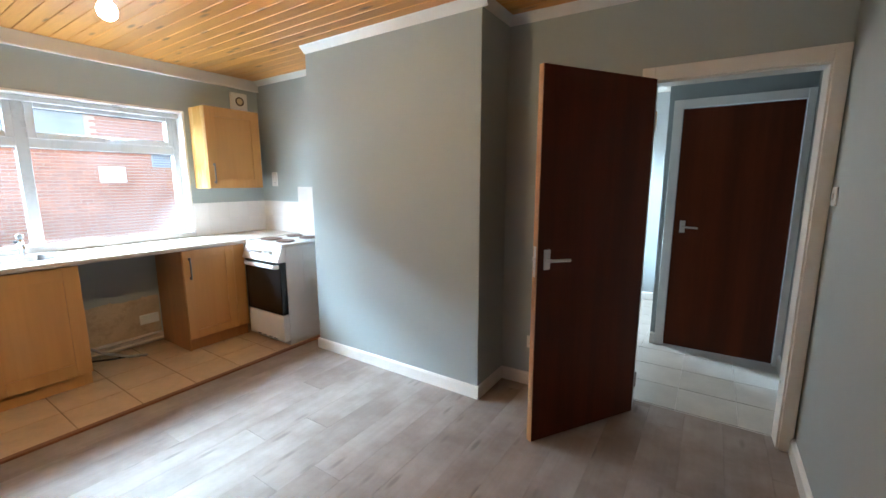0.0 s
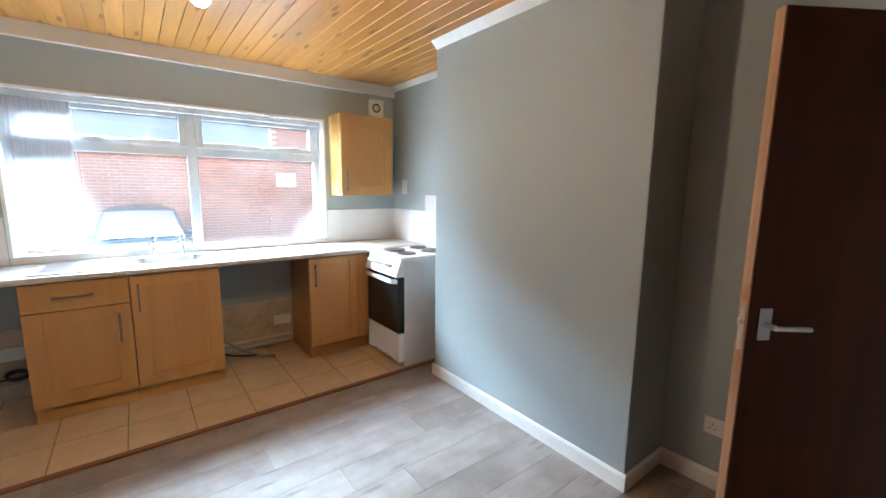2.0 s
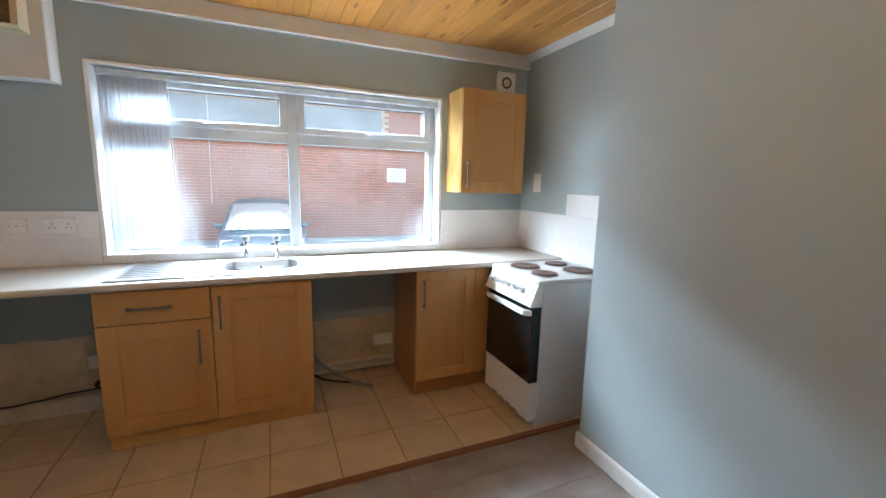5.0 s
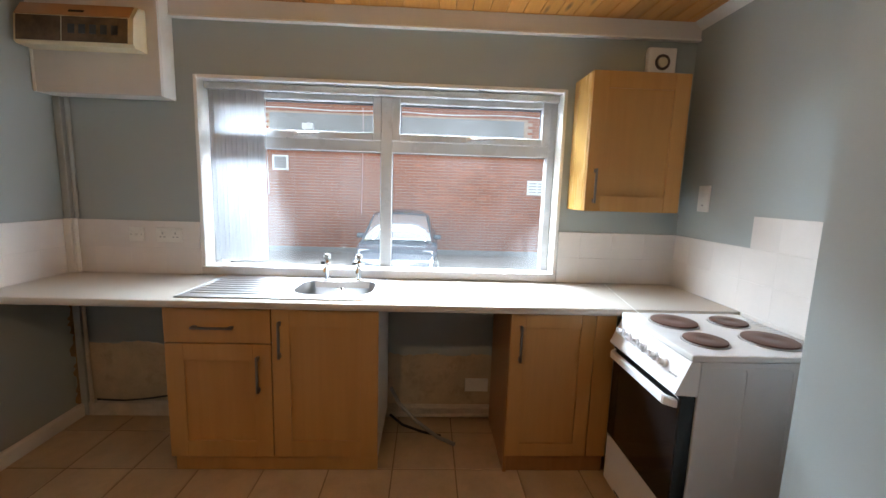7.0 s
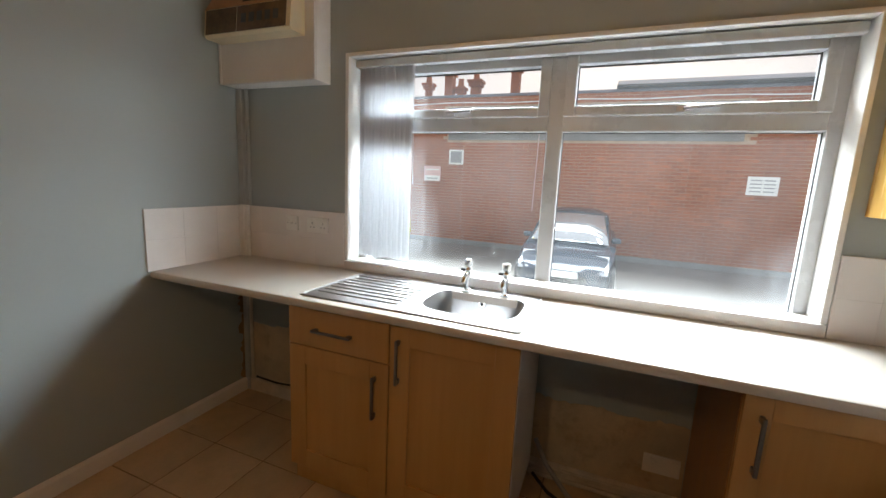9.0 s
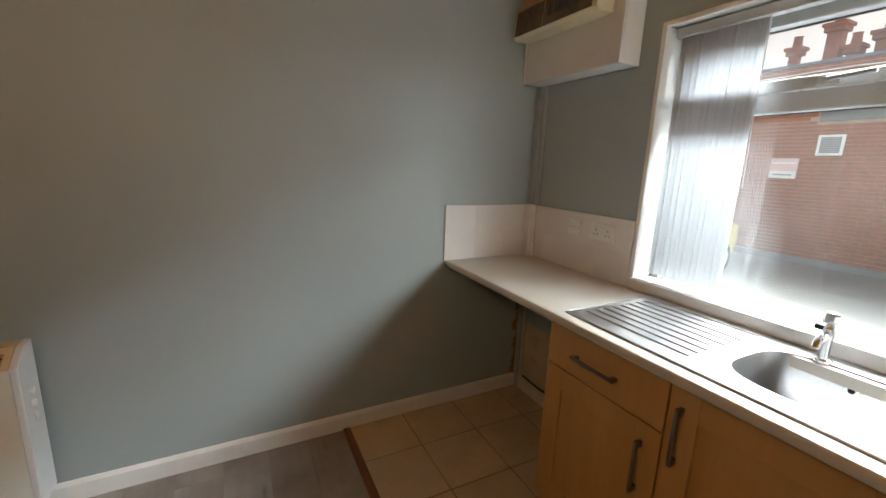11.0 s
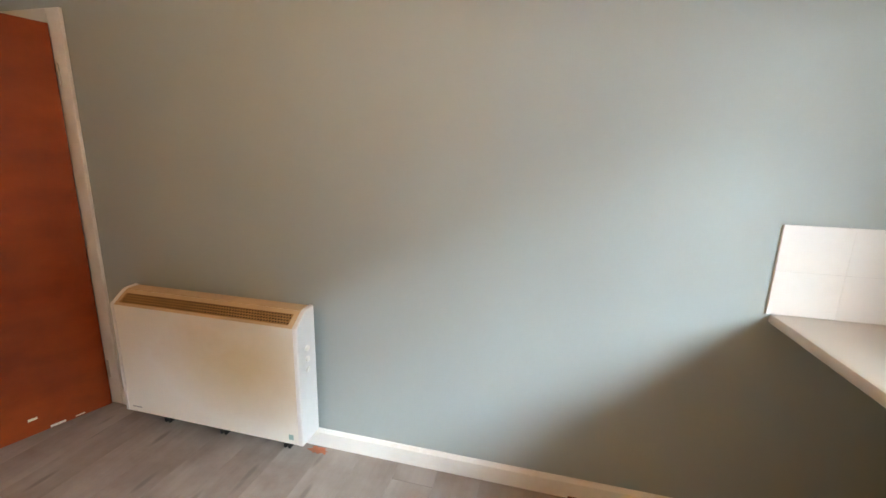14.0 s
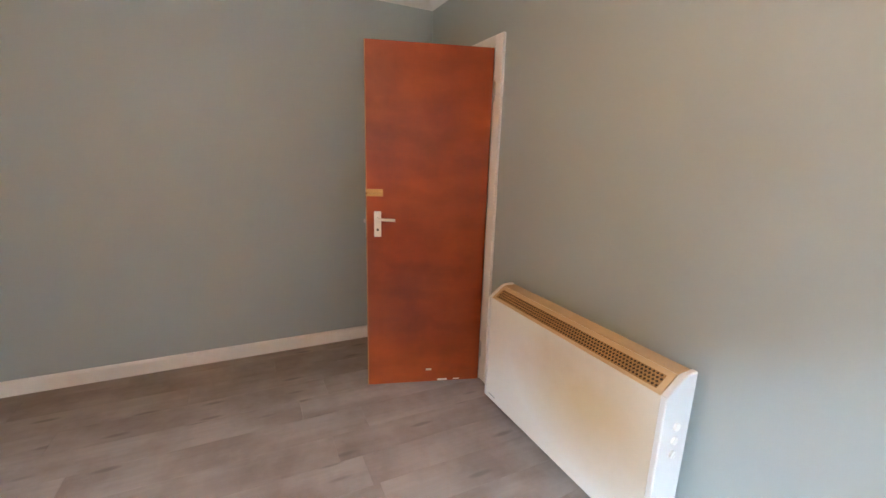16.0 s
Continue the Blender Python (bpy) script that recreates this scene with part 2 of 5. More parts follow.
M_BRICK = mk("red_brick", (0.44, 0.15, 0.075), 0.85, big=6, amount=0.18, fine=60, bump=0.3, rand=0.26)
M_MORTAR = mk("pale_mortar", (0.46, 0.33, 0.24), 0.9, big=3, amount=0.15, fine=60, bump=0.3)
M_CONC = mk("grey_concrete", (0.26, 0.255, 0.25), 0.85, big=0.8, amount=0.18, fine=30, bump=0.3, tint=(0.15, 0.14, 0.13))
M_SLATE = mk("blue_grey_slate", (0.16, 0.16, 0.19), 0.6, big=2, amount=0.2, fine=20, bump=0.3, rand=0.2)
M_SIGN = mk("white_sign", (0.82, 0.82, 0.80), 0.4, big=3, amount=0.04, fine=40, bump=0.0)
M_PINKS = mk("faded_red_sign", (0.74, 0.52, 0.50), 0.5, big=3, amount=0.06, fine=40, bump=0.0)
M_GASKET = mk("dark_gasket_rubber", (0.09, 0.09, 0.095), 0.6, big=9, amount=0.1, fine=60, bump=0.05)
M_INK = mk("grey_print", (0.35, 0.35, 0.36), 0.6, big=9, amount=0.1, fine=40, bump=0.0)
M_CAR = mk("dark_blue_car_paint", (0.045, 0.055, 0.07), 0.16, 0.3, big=3, amount=0.06, fine=40, bump=0.0)
M_YELLOW = mk("yellow_car_paint", (0.62, 0.50, 0.05), 0.18, 0.0, big=3, amount=0.06, fine=40, bump=0.0)
M_CARGL = mk("car_glass", (0.66, 0.70, 0.73), 0.04, 0.8, big=3, amount=0.05, fine=40, bump=0.0)
M_LAMPG = mk("headlight_lens", (0.34, 0.36, 0.38), 0.14, 0.5, big=9, amount=0.06, fine=40, bump=0.0)


def two_tone(name, col, spot, centre, size, rough):
    """White enamel with a scorched brown patch of its own shape."""
    m, nt, bsdf = base_mat(name)
    tc = nt.nodes.new("ShaderNodeTexCoord")
    mp = nt.nodes.new("ShaderNodeMapping")
    mp.vector_type = "TEXTURE"
    mp.inputs["Location"].default_value, mp.inputs["Scale"].default_value = centre, size
    nt.links.new(tc.outputs["Object"], mp.inputs["Vector"])
    g = nt.nodes.new("ShaderNodeTexGradient")
    g.gradient_type = "SPHERICAL"
    n = noise_of(nt, tc.outputs["Object"], 5.0, 4)
    warp = nt.nodes.new("ShaderNodeVectorMath")
    ns = nt.nodes.new("ShaderNodeVectorMath")
    ns.operation = "SCALE"
    ns.inputs["Scale"].default_value = 0.35
    nt.links.new(n, ns.inputs[0])
    nt.links.new(mp.outputs["Vector"], warp.inputs[0])
    nt.links.new(ns.outputs["Vector"], warp.inputs[1])
    nt.links.new(warp.outputs["Vector"], g.inputs["Vector"])
    f = ramp(nt, g.outputs["Fac"], [(0.0, (0, 0, 0)), (0.7, (0.85, 0.85, 0.85))])
    c = mix(nt, "MIX", f, col, spot)
    c = mix(nt, "MULTIPLY", 0.1, c, ramp(nt, noise_of(nt, tc.outputs["Object"], 30, 3), [(0.3, (0.8, 0.8, 0.8)), (0.7, (1, 1, 1))]))
    finish(nt, bsdf, c, rough, 0.0, n, 0.0)
    return m


M_HEATER = two_tone("scorched_white_enamel", (0.78, 0.77, 0.73), (0.58, 0.43, 0.23), (-0.12, 0.1, 0.56), (0.50, 0.4, 0.33), 0.33)
M_HEATTOP = mk("heat_browned_cream", (0.62, 0.47, 0.29), 0.4, big=6, amount=0.12, fine=60, bump=0.05)

# thin window glass: clear with a Fresnel gloss
M_GLASS, nt, bsdf = base_mat("window_glass")
tr, gl, fr, mx = (nt.nodes.new("ShaderNode" + k) for k in ("BsdfTransparent", "BsdfGlossy", "Fresnel", "MixShader"))
gl.inputs["Roughness"].default_value = 0.01
fr.inputs["IOR"].default_value = 1.45
nt.links.new(fr.outputs["Fac"], mx.inputs["Fac"])
nt.links.new(tr.outputs["BSDF"], mx.inputs[1])
nt.links.new(gl.outputs["BSDF"], mx.inputs[2])
# a thin film of dust scatters the daylight
dust, film = nt.nodes.new("ShaderNodeBsdfTranslucent"), nt.nodes.new("ShaderNodeMixShader")
dust.inputs["Color"].default_value = (0.86, 0.90, 0.94, 1)
haze = ramp(nt, noise_of(nt, coords(nt), 1.6, 4), [(0.3, (0.003, 0.003, 0.003)), (0.7, (0.012, 0.012, 0.012))])
# failed seals: condensation blooms in from some pane edges
for centre, size in (((-4.3, 2.02, 1.02), (0.5, 0.24, 0.27)), ((-4.3, 0.30, 1.06), (0.5, 0.15, 0.42))):
    tc, mp, gr = (nt.nodes.new("ShaderNode" + k) for k in ("TexCoord", "Mapping", "TexGradient"))
    mp.vector_type = "TEXTURE"
    mp.inputs["Location"].default_value, mp.inputs["Scale"].default_value = centre, size
    gr.gradient_type = "SPHERICAL"
    nt.links.new(tc.outputs["Object"], mp.inputs["Vector"])
    nt.links.new(mp.outputs["Vector"], gr.inputs["Vector"])
    bloom = mix(nt, "MULTIPLY", 1.0, gr.outputs["Fac"], ramp(nt, noise_of(nt, coords(nt, (1, 14, 2)), 2.0, 5), [(0.3, (0.015, 0.015, 0.015)), (0.75, (0.05, 0.05, 0.05))]))
    haze = mix(nt, "ADD", 1.0, haze, bloom)
nt.links.new(haze, film.inputs["Fac"])
nt.links.new(mx.outputs["Shader"], film.inputs[1])
nt.links.new(dust.outputs["BSDF"], film.inputs[2])
nt.links.new(film.outputs["Shader"], nt.nodes["Material Output"].inputs["Surface"])

# blind fabric: diffuse and translucent
M_BLIND, nt, bsdf = base_mat("white_blind_fabric")
v = coords(nt, (60, 60, 3))
col = ramp(nt, noise_of(nt, v, 2.0, 3), [(0.3, (0.68, 0.70, 0.73)), (0.7, (0.74, 0.755, 0.78))])
df, tl, mx = (nt.nodes.new("ShaderNode" + k) for k in ("BsdfDiffuse", "BsdfTranslucent", "MixShader"))
mx.inputs["Fac"].default_value = 0.48
nt.links.new(col, df.inputs["Color"])
nt.links.new(col, tl.inputs["Color"])
nt.links.new(df.outputs["BSDF"], mx.inputs[1])
nt.links.new(tl.outputs["BSDF"], mx.inputs[2])
nt.links.new(mx.outputs["Shader"], nt.nodes["Material Output"].inputs["Surface"])

# lit bulb
M_BULB, nt, bsdf = base_mat("lit_bulb")
bsdf.inputs["Base Color"].default_value = (1, 0.9, 0.7, 1)
bsdf.inputs["Emission Color"].default_value = (1.0, 0.70, 0.40, 1)
bsdf.inputs["Emission Strength"].default_value = 205.0

# ---- mesh helpers ----


def box(bm, x0, x1, y0, y1, z0, z1, bevel=0.0, seg=2):
    vs = [bm.verts.new((x, y, z)) for x in (x0, x1) for y in (y0, y1) for z in (z0, z1)]
    faces = [bm.faces.new([vs[i] for i in q]) for q in ((0, 1, 3, 2), (4, 6, 7, 5), (0, 4, 5, 1), (2, 3, 7, 6), (0, 2, 6, 4), (1, 5, 7, 3))]
    if bevel:
        bmesh.ops.bevel(bm, geom=list({e for f in faces for e in f.edges}), offset=bevel, segments=seg, affect="EDGES", profile=0.5)
    return bm


def tube(bm, p0, p1, r0, r1=None, seg=16, caps=True):
    r1 = r0 if r1 is None else r1
    p0, p1 = Vector(p0), Vector(p1)
    q = (p1 - p0).to_track_quat("Z", "Y")
    rings = []
    for p, r in ((p0, r0), (p1, r1)):
        rings.append([bm.verts.new(p + q @ Vector((r * math.cos(a), r * math.sin(a), 0))) for a in (2 * math.pi * k / seg for k in range(seg))])
    for k in range(seg):
        bm.faces.new((rings[0][k], rings[0][(k + 1) % seg], rings[1][(k + 1) % seg], rings[1][k]))
    if caps:
        bm.faces.new(list(reversed(rings[0])))
        bm.faces.new(rings[1])
    return bm


def lathe(bm, profile, origin=(0, 0, 0), seg=24, q=None):
    """Turns (radius, height) pairs round the z axis of q at origin."""
    o = Vector(origin)
    rings = []
    for r, h in profile:
        ring = []
        for k in range(seg):
            a = 2 * math.pi * k / seg
            p = Vector((r * math.cos(a), r * math.sin(a), h))
            ring.append(bm.verts.new(o + (q @ p if q else p)))
        rings.append(ring)
    for a, b in zip(rings, rings[1:]):
        for k in range(seg):
            bm.faces.new((a[k], a[(k + 1) % seg], b[(k + 1) % seg], b[k]))
    bm.faces.new(list(reversed(rings[0])))
    bm.faces.new(rings[-1])
    return bm


def wire(bm, pts, r, seg=8):
    """A round cable along a chain of points."""
    pts = [Vector(p) for p in pts]
    rings = []
    for i, p in enumerate(pts):
        d = (pts[min(i + 1, len(pts) - 1)] - pts[max(i - 1, 0)]).normalized()
        q = d.to_track_quat("Z", "Y")
        rings.append([bm.verts.new(p + q @ Vector((r * math.cos(2 * math.pi * k / seg), r * math.sin(2 * math.pi * k / seg), 0))) for k in range(seg)])
    for a, b in zip(rings, rings[1:]):
        for k in range(seg):
            bm.faces.new((a[k], a[(k + 1) % seg], b[(k + 1) % seg], b[k]))
    bm.faces.new(list(reversed(rings[0])))
    bm.faces.new(rings[-1])
    return bm


def prism(bm, outline, axis, a, b):
    """A closed outline of 2D points drawn out along an axis from a to b."""
    def at(p, d):
        u, w = p
        return {"x": (d, u, w), "y": (u, d, w), "z": (u, w, d)}[axis]
    lo = [bm.verts.new(at(p, a)) for p in outline]
    hi = [bm.verts.new(at(p, b)) for p in outline]
    n = len(outline)
    bm.faces.new(lo)
    bm.faces.new(list(reversed(hi)))
    for k in range(n):
        bm.faces.new((lo[k], hi[k], hi[(k + 1) % n], lo[(k + 1) % n]))
    return bm


def mesh_of(name, bm, material, smooth=False):
    bmesh.ops.recalc_face_normals(bm, faces=bm.faces)
    me = bpy.data.meshes.new(name)
    bm.to_mesh(me)
    bm.free()
    me.materials.append(material)
    if smooth:
        for p in me.polygons:
            p.use_smooth = True
        me.set_sharp_from_angle(angle=radians(40))
    return me


def part(name, bm, material, parent=None, label="", smooth=False):
    ob = new(name, mesh_of(name, bm, material, smooth))
    ob.parent = parent
    return tagged(ob, label)


def thing(name, loc, label, category, group="", kind="", rz=0):
    ob = new(name)
    ob.empty_display_size = 0.1
    ob.matrix_world = pose(*loc, 0, 0, rz)
    return tagged(ob, label, category, group, kind)


def structure(name, bm, material, label, category, smooth=False, parent=None):
    return tagged(part(name, bm, material, parent, "", smooth), label, category, kind="structure")


B = bmesh.new


def wall_boxes(bm, axis, t0, t1, a0, a1, z0, z1, holes=()):
    """A wall of thickness t0..t1 along axis a0..a1, cut by holes (a, b, za, zb)."""
    def put(a, b, za, zb):
        if b - a > 1e-4 and zb - za > 1e-4:
            box(bm, *((t0, t1, a, b) if axis == "y" else (a, b, t0, t1)), za, zb)
    at = a0
    for a, b, za, zb in sorted(holes):
        put(at, a, z0, z1)
        put(a, b, z0, za)
        put(a, b, zb, z1)
        at = b
    put(at, a1, z0, z1)
    return bm


# ---- room shell ----
XW, XE, YN, YS, ZC = -4.15, 0.40, 2.81, -0.82, 2.44
BX0, BX1, BY = -2.80, -1.25, 2.37
SKEW = 0.4
askew = pose(XE, YN, 0, 0, 0, 2.5) @ pose(-XE, -YN, 0)      # the doorway wall runs askew from the east corner
south = pose(XW, YS, 0, 0, 0, SKEW)      # the south wall runs slightly askew


def south_y(x):
    return YS + math.tan(radians(SKEW)) * (x - XW)


structure("wall_west", wall_boxes(B(), "y", -4.45, XW, -1.1, 2.93, -0.3, 2.6, [(-0.065, 2.07, 0.885, 2.05)]), M_PAINT, "grey-green painted kitchen wall with a wide window", "wall")
structure("wall_north", wall_boxes(B(), "x", YN, 2.93, XW, BX1, -0.1, 2.6), M_PAINT, "grey-green painted wall behind the cooker", "wall")
structure("wall_north_doorway", wall_boxes(B(), "x", YN, 2.93, BX1 - 0.05, XE + 0.02, -0.1, 2.6, [(-0.402, 0.350, -0.1, 1.965)]), M_PAINT, "grey-green painted wall with a doorway to the hall", "wall").matrix_world = askew
structure("chimney_breast", box(B(), BX0, BX1, BY, YN - 0.001, -0.05, ZC + 0.02, 0.004, 1), M_PAINT, "grey-green painted chimney breast", "wall")
structure("wall_east", wall_boxes(B(), "y", XE, 0.52, -1.1, 2.93, -0.1, 2.6), M_PAINT, "plain grey-green painted wall", "wall")
ws = structure("wall_south", wall_boxes(B(), "x", -0.12, 0.0, -0.3, 4.70, -0.1, 2.6, [(3.67, 4.38, -0.1, 1.975)]), M_PAINT, "plain grey-green painted wall behind the storage heater", "wall")
ws.matrix_world = south

bm = B()
y, k = -0.86, 0
while y < 2.90:
    w = 0.094
    box(bm, XW, XE, y + 0.0012, min(y + w, 2.93) - 0.0012, ZC, ZC + 0.012, 0.0035, 1)
    y += w
box(bm, -4.45, 0.52, -1.1, 2.93, ZC + 0.010, ZC + 0.03)
structure("ceiling", bm, M_PINE, "orange varnished knotty pine tongue-and-groove ceiling", "ceiling")

# white boards and coving round the ceiling
structure("trim_west_board", box(B(), XW, XW + 0.032, -0.165, YN, 2.348, ZC, 0.004), M_BOARD, "white painted board under the ceiling over the window", "trim")

structure("trim_west_bead", box(B(), XW + 0.001, XW + 0.040, -0.165, YN, 2.336, 2.3475, 0.003), M_WHITE, "white painted bead along the bottom of the board", "trim")


def coving(name, x0, x1, y0, y1, nx, ny, h=0.05):
    """A cove strip along a wall from one corner to the other; (nx, ny) points into the room."""
    bm = B()
    if nx:
        prism(bm, [(x0, ZC - h), (x0, ZC - 0.001), (x0 + nx * h, ZC - 0.001), (x0 + nx * h * 0.85, ZC - h * 0.22), (x0 + nx * h * 0.3, ZC - h * 0.72)], "y", y0, y1)
    else:
        prism(bm, [(y0, ZC - h), (y0, ZC - 0.001), (y0 + ny * h, ZC - 0.001), (y0 + ny * h * 0.85, ZC - h * 0.22), (y0 + ny * h * 0.3, ZC - h * 0.72)], "x", x0, x1)
    return structure(name, bm, M_WHITE, "white painted coving strip", "trim")


coving("trim_coving_alcove", XW + 0.032, BX0, YN, YN, 0, -1, 0.045)
coving("trim_coving_breast", BX0 - 0.003, BX1 + 0.04, BY, BY, 0, -1, 0.05)
coving("trim_coving_breast_end", BX1, BX1, BY, YN, 1, 0, 0.045)
coving("trim_coving_breast_side", BX0, BX0, BY, YN, -1, 0, 0.045)
coving("trim_coving_north", BX1, XE, YN, YN, 0, -1, 0.05).matrix_world = askew
coving("trim_coving_east", XE, XE, south_y(XE), YN, -1, 0, 0.05)
c = B()
prism(c, [(0.0, ZC - 0.05), (0.0, ZC - 0.001), (0.05, ZC - 0.001), (0.04, ZC - 0.012), (0.014, ZC - 0.036)], "x", 0.15, 4.55)
structure("trim_coving_south", c, M_WHITE, "white painted coving strip", "trim").matrix_world = south


def skirting(name, x0, x1, y0, y1, side, h=0.09, t=0.018, material=None, m=None):
    """side: which face is the room's (x+, x-, y+, y-)."""
    bm = B()
    prof = [(0, 0), (t, 0), (t, h - 0.014), (t * 0.45, h - 0.002), (0, h)]
    s = 1 if side[1] == "+" else -1
    if side[0] == "x":
        prism(bm, [(x0 + s * a, b) for a, b in prof], "y", y0, y1)
    else:
        prism(bm, [(y0 + s * a, b) for a, b in prof], "x", x0, x1)
    ob = structure(name, bm, material or M_WHITE, "white painted skirting board", "skirting")
    if m:
        ob.matrix_world = m
    return ob


skirting("baseboard_breast", BX0 - 0.012, BX1 + 0.012, BY, BY, "y-", 0.088, 0.012)
skirting("baseboard_breast_west", BX0, BX0, BY, YN, "x-", 0.088, 0.012)
skirting("baseboard_breast_east", BX1, BX1, BY, YN, "x+", 0.088, 0.012)
skirting("baseboard_north", BX1, -0.455, YN, YN, "y-", 0.088, m=askew)
skirting("baseboard_east", XE, XE, south_y(XE), YN - 0.02, "x-")
skirting("baseboard_south", 0.02, 3.60, 0, 0, "y+", m=south)
skirting("baseboard_south_end", 4.45, 4.55, 0, 0, "y+", m=south)
skirting("baseboard_west_left", XW, XW, YS + 0.02, 0.05, "x+", 0.10, 0.03, M_PIPE)
skirting("baseboard_west_gap", XW, XW, 1.04, 1.70, "x+", 0.09, 0.02, M_PIPE)

# ---- doorways ----


def architrave(name, m, w, h, lw, rw, label):
    """Lining and architrave round an opening w wide and h high; local x along the wall, y into the room."""
    ob = tagged(new(name), label, "door frame", kind="structure")
    ob.matrix_world = m
    for nm, x0, x1, z0, z1 in (("jamb", -lw, 0.012, 0, h + 0.062), ("jamb", w - 0.012, w + rw, 0, h + 0.062)):
        part(nm, box(B(), x0, x1, 0.0, 0.018, z0, z1, 0.004), M_WHITE, ob)
    part("header", box(B(), 0.0121, w - 0.0121, 0.0, 0.018, h - 0.012, h + 0.062, 0.004), M_WHITE, ob)
    for nm, x0, x1, z0, z1 in (("lining", -0.001, 0.02, 0, h), ("lining", w - 0.02, w + 0.001, 0, h), ("lining", 0.0201, w - 0.0201, h - 0.02, h + 0.001)):
        part(nm, box(B(), x0, x1, -0.121, -0.0005, z0, z1), M_WHITE, ob)
    return ob


architrave("door_frame_north", askew @ pose(0.350, YN, 0, 0, 0, 180), 0.752, 1.965, 0.046, 0.052, "white painted door frame to the hall")
architrave("door_frame_south", south @ pose(3.67, 0, 0), 0.71, 1.975, 0.066, 0.066, "white painted door frame by the storage heater")


def lever(parent, x, z, s, ydir, material, plate_h, lever_len, keyhole, y0=0.036):
    """Lever handle on a backplate; the lever points along s; ydir is the face's outward y."""
    pl = part("backplate", box(B(), x - 0.02, x + 0.02, *sorted((y0 + ydir * 0.0005, y0 + ydir * 0.008)), z - plate_h / 2, z + plate_h / 2, 0.003), material, parent, "metal handle backplate")
    zl = z + plate_h * 0.22 if keyhole else z
    bm = B()
    tube(bm, (x, y0 + ydir * 0.008, zl), (x, y0 + ydir * 0.045, zl), 0.009)
    wire(bm, [(x, y0 + ydir * 0.045, zl), (x + s * 0.02, y0 + ydir * 0.05, zl), (x + s * lever_len * 0.6, y0 + ydir * 0.05, zl - 0.002), (x + s * lever_len, y0 + ydir * 0.047, zl - 0.005)], 0.008)
    part("lever", bm, material, pl, "", True)
    if keyhole:
        bm = B()
        tube(bm, (x, y0 + ydir * 0.008, z - plate_h * 0.22), (x, y0 + ydir * 0.0088, z - plate_h * 0.22), 0.007)
        part("keyhole", bm, M_HOLE, pl)


def door_leaf(name, m, w, h, material, label, plate_h, keyhole):
    """A flush door hinged at its local origin, along +x, with its leaf on y 0..0.035."""
    ob = thing(name, (0, 0, 0), label, "door", kind="structure")
    ob.matrix_world = m
    leaf = part("leaf", box(B(), 0.0, w - 0.006, 0.0, 0.036, 0.008, h, 0.002, 1), material, ob)
    part("edge_lipping", box(B(), w - 0.006, w, 0.001, 0.035, 0.008, h, 0.001, 1), M_LIP, ob, "bare pine edge strip")
    part("lock_faceplate", box(B(), w, w + 0.002, 0.008, 0.028, 0.93, 1.09, 0.0008, 1), M_ALU, ob)
    part("latch_bolt", box(B(), w + 0.002, w + 0.012, 0.012, 0.024, 1.015, 1.035, 0.003), M_ALU, ob)
    for z in (0.22, h - 0.22):
        part("hinge", tube(B(), (-0.006, 0.040, z - 0.05), (-0.006, 0.040, z + 0.05), 0.006), M_ALU, ob, "", True)
    return ob


dark = door_leaf("door_hall", pose(-0.405, 2.778, 0, 0, 0, -122.5), 0.76, 1.965, M_DARKD, "dark brown flush door standing open to the hall", 0.10, False)
lever(dark, 0.70, 1.02, -1, 1, M_ALU, 0.105, 0.115, False)

red = door_leaf("door_store", pose(-0.462, south_y(-0.46) + 0.025, 0, 0, 0, 73.0), 0.69, 1.965, M_REDD, "reddish brown stained flush door standing open", 0.14, True)
lever(red, 0.625, 1.01, -1, 1, M_PLASTIC, 0.145, 0.095, True)
bolt = part("slide_bolt", box(B(), 0.595, 0.688, 0.036, 0.042, 1.165, 1.205, 0.002), M_BRASS, red, "small brass slide bolt")
part("bolt_rod", tube(B(), (0.60, 0.047, 1.185), (0.69, 0.047, 1.185), 0.006), M_BRASS, bolt, "", True)
for x0, x1, z0, z1 in ((0.30, 0.335, 0.085, 0.098), (0.20, 0.26, 0.012, 0.024), (0.12, 0.16, 0.016, 0.022)):
    part("paint_chip", box(B(), x0, x1, 0.0358, 0.0368, z0, z1), M_WHITE, red, "patch of chipped pale paint")

# ---- hall beyond the north door ----
structure("hall_wall_far", wall_boxes(B(), "x", 4.06, 4.18, -0.43, 0.60, -0.1, 2.5, [(-0.335, 0.435, -0.1, 2.0)]), M_HALLP, "blue-grey painted hall wall", "wall")
structure("hall_wall_east", wall_boxes(B(), "y", 0.47, 0.59, 2.93, 4.06, -0.1, 2.5), M_HALLP, "blue-grey painted hall wall", "wall")
# the window opening is out of view, added to let light into the hall
structure("hall_wall_west", wall_boxes(B(), "y", -1.72, -1.60, 2.90, 5.60, -0.1, 2.5, [(4.3, 5.2, 0.9, 2.1)]), M_HALLP, "blue-grey painted hall wall", "wall")
structure("hall_wall_end", wall_boxes(B(), "x", 5.50, 5.62, -1.60, -0.31, -0.1, 2.5), M_HALLP, "pale blue-grey painted wall at the end of the hall", "wall")
structure("hall_wall_side", wall_boxes(B(), "y", -0.43, -0.31, 4.18, 5.50, -0.1, 2.5), M_HALLP, "blue-grey painted hall wall", "wall")
structure("hall_ceiling", box(B(), -1.72, 0.60, 2.84, 5.62, 2.40, 2.46), M_CEILW, "white painted hall ceiling", "ceiling")
skirting("baseboard_hall_far", -0.43, -0.395, 4.06, 4.06, "y-", 0.10)
skirting("baseboard_hall_east", 0.47, 0.47, 2.93, 4.06, "x-", 0.10)
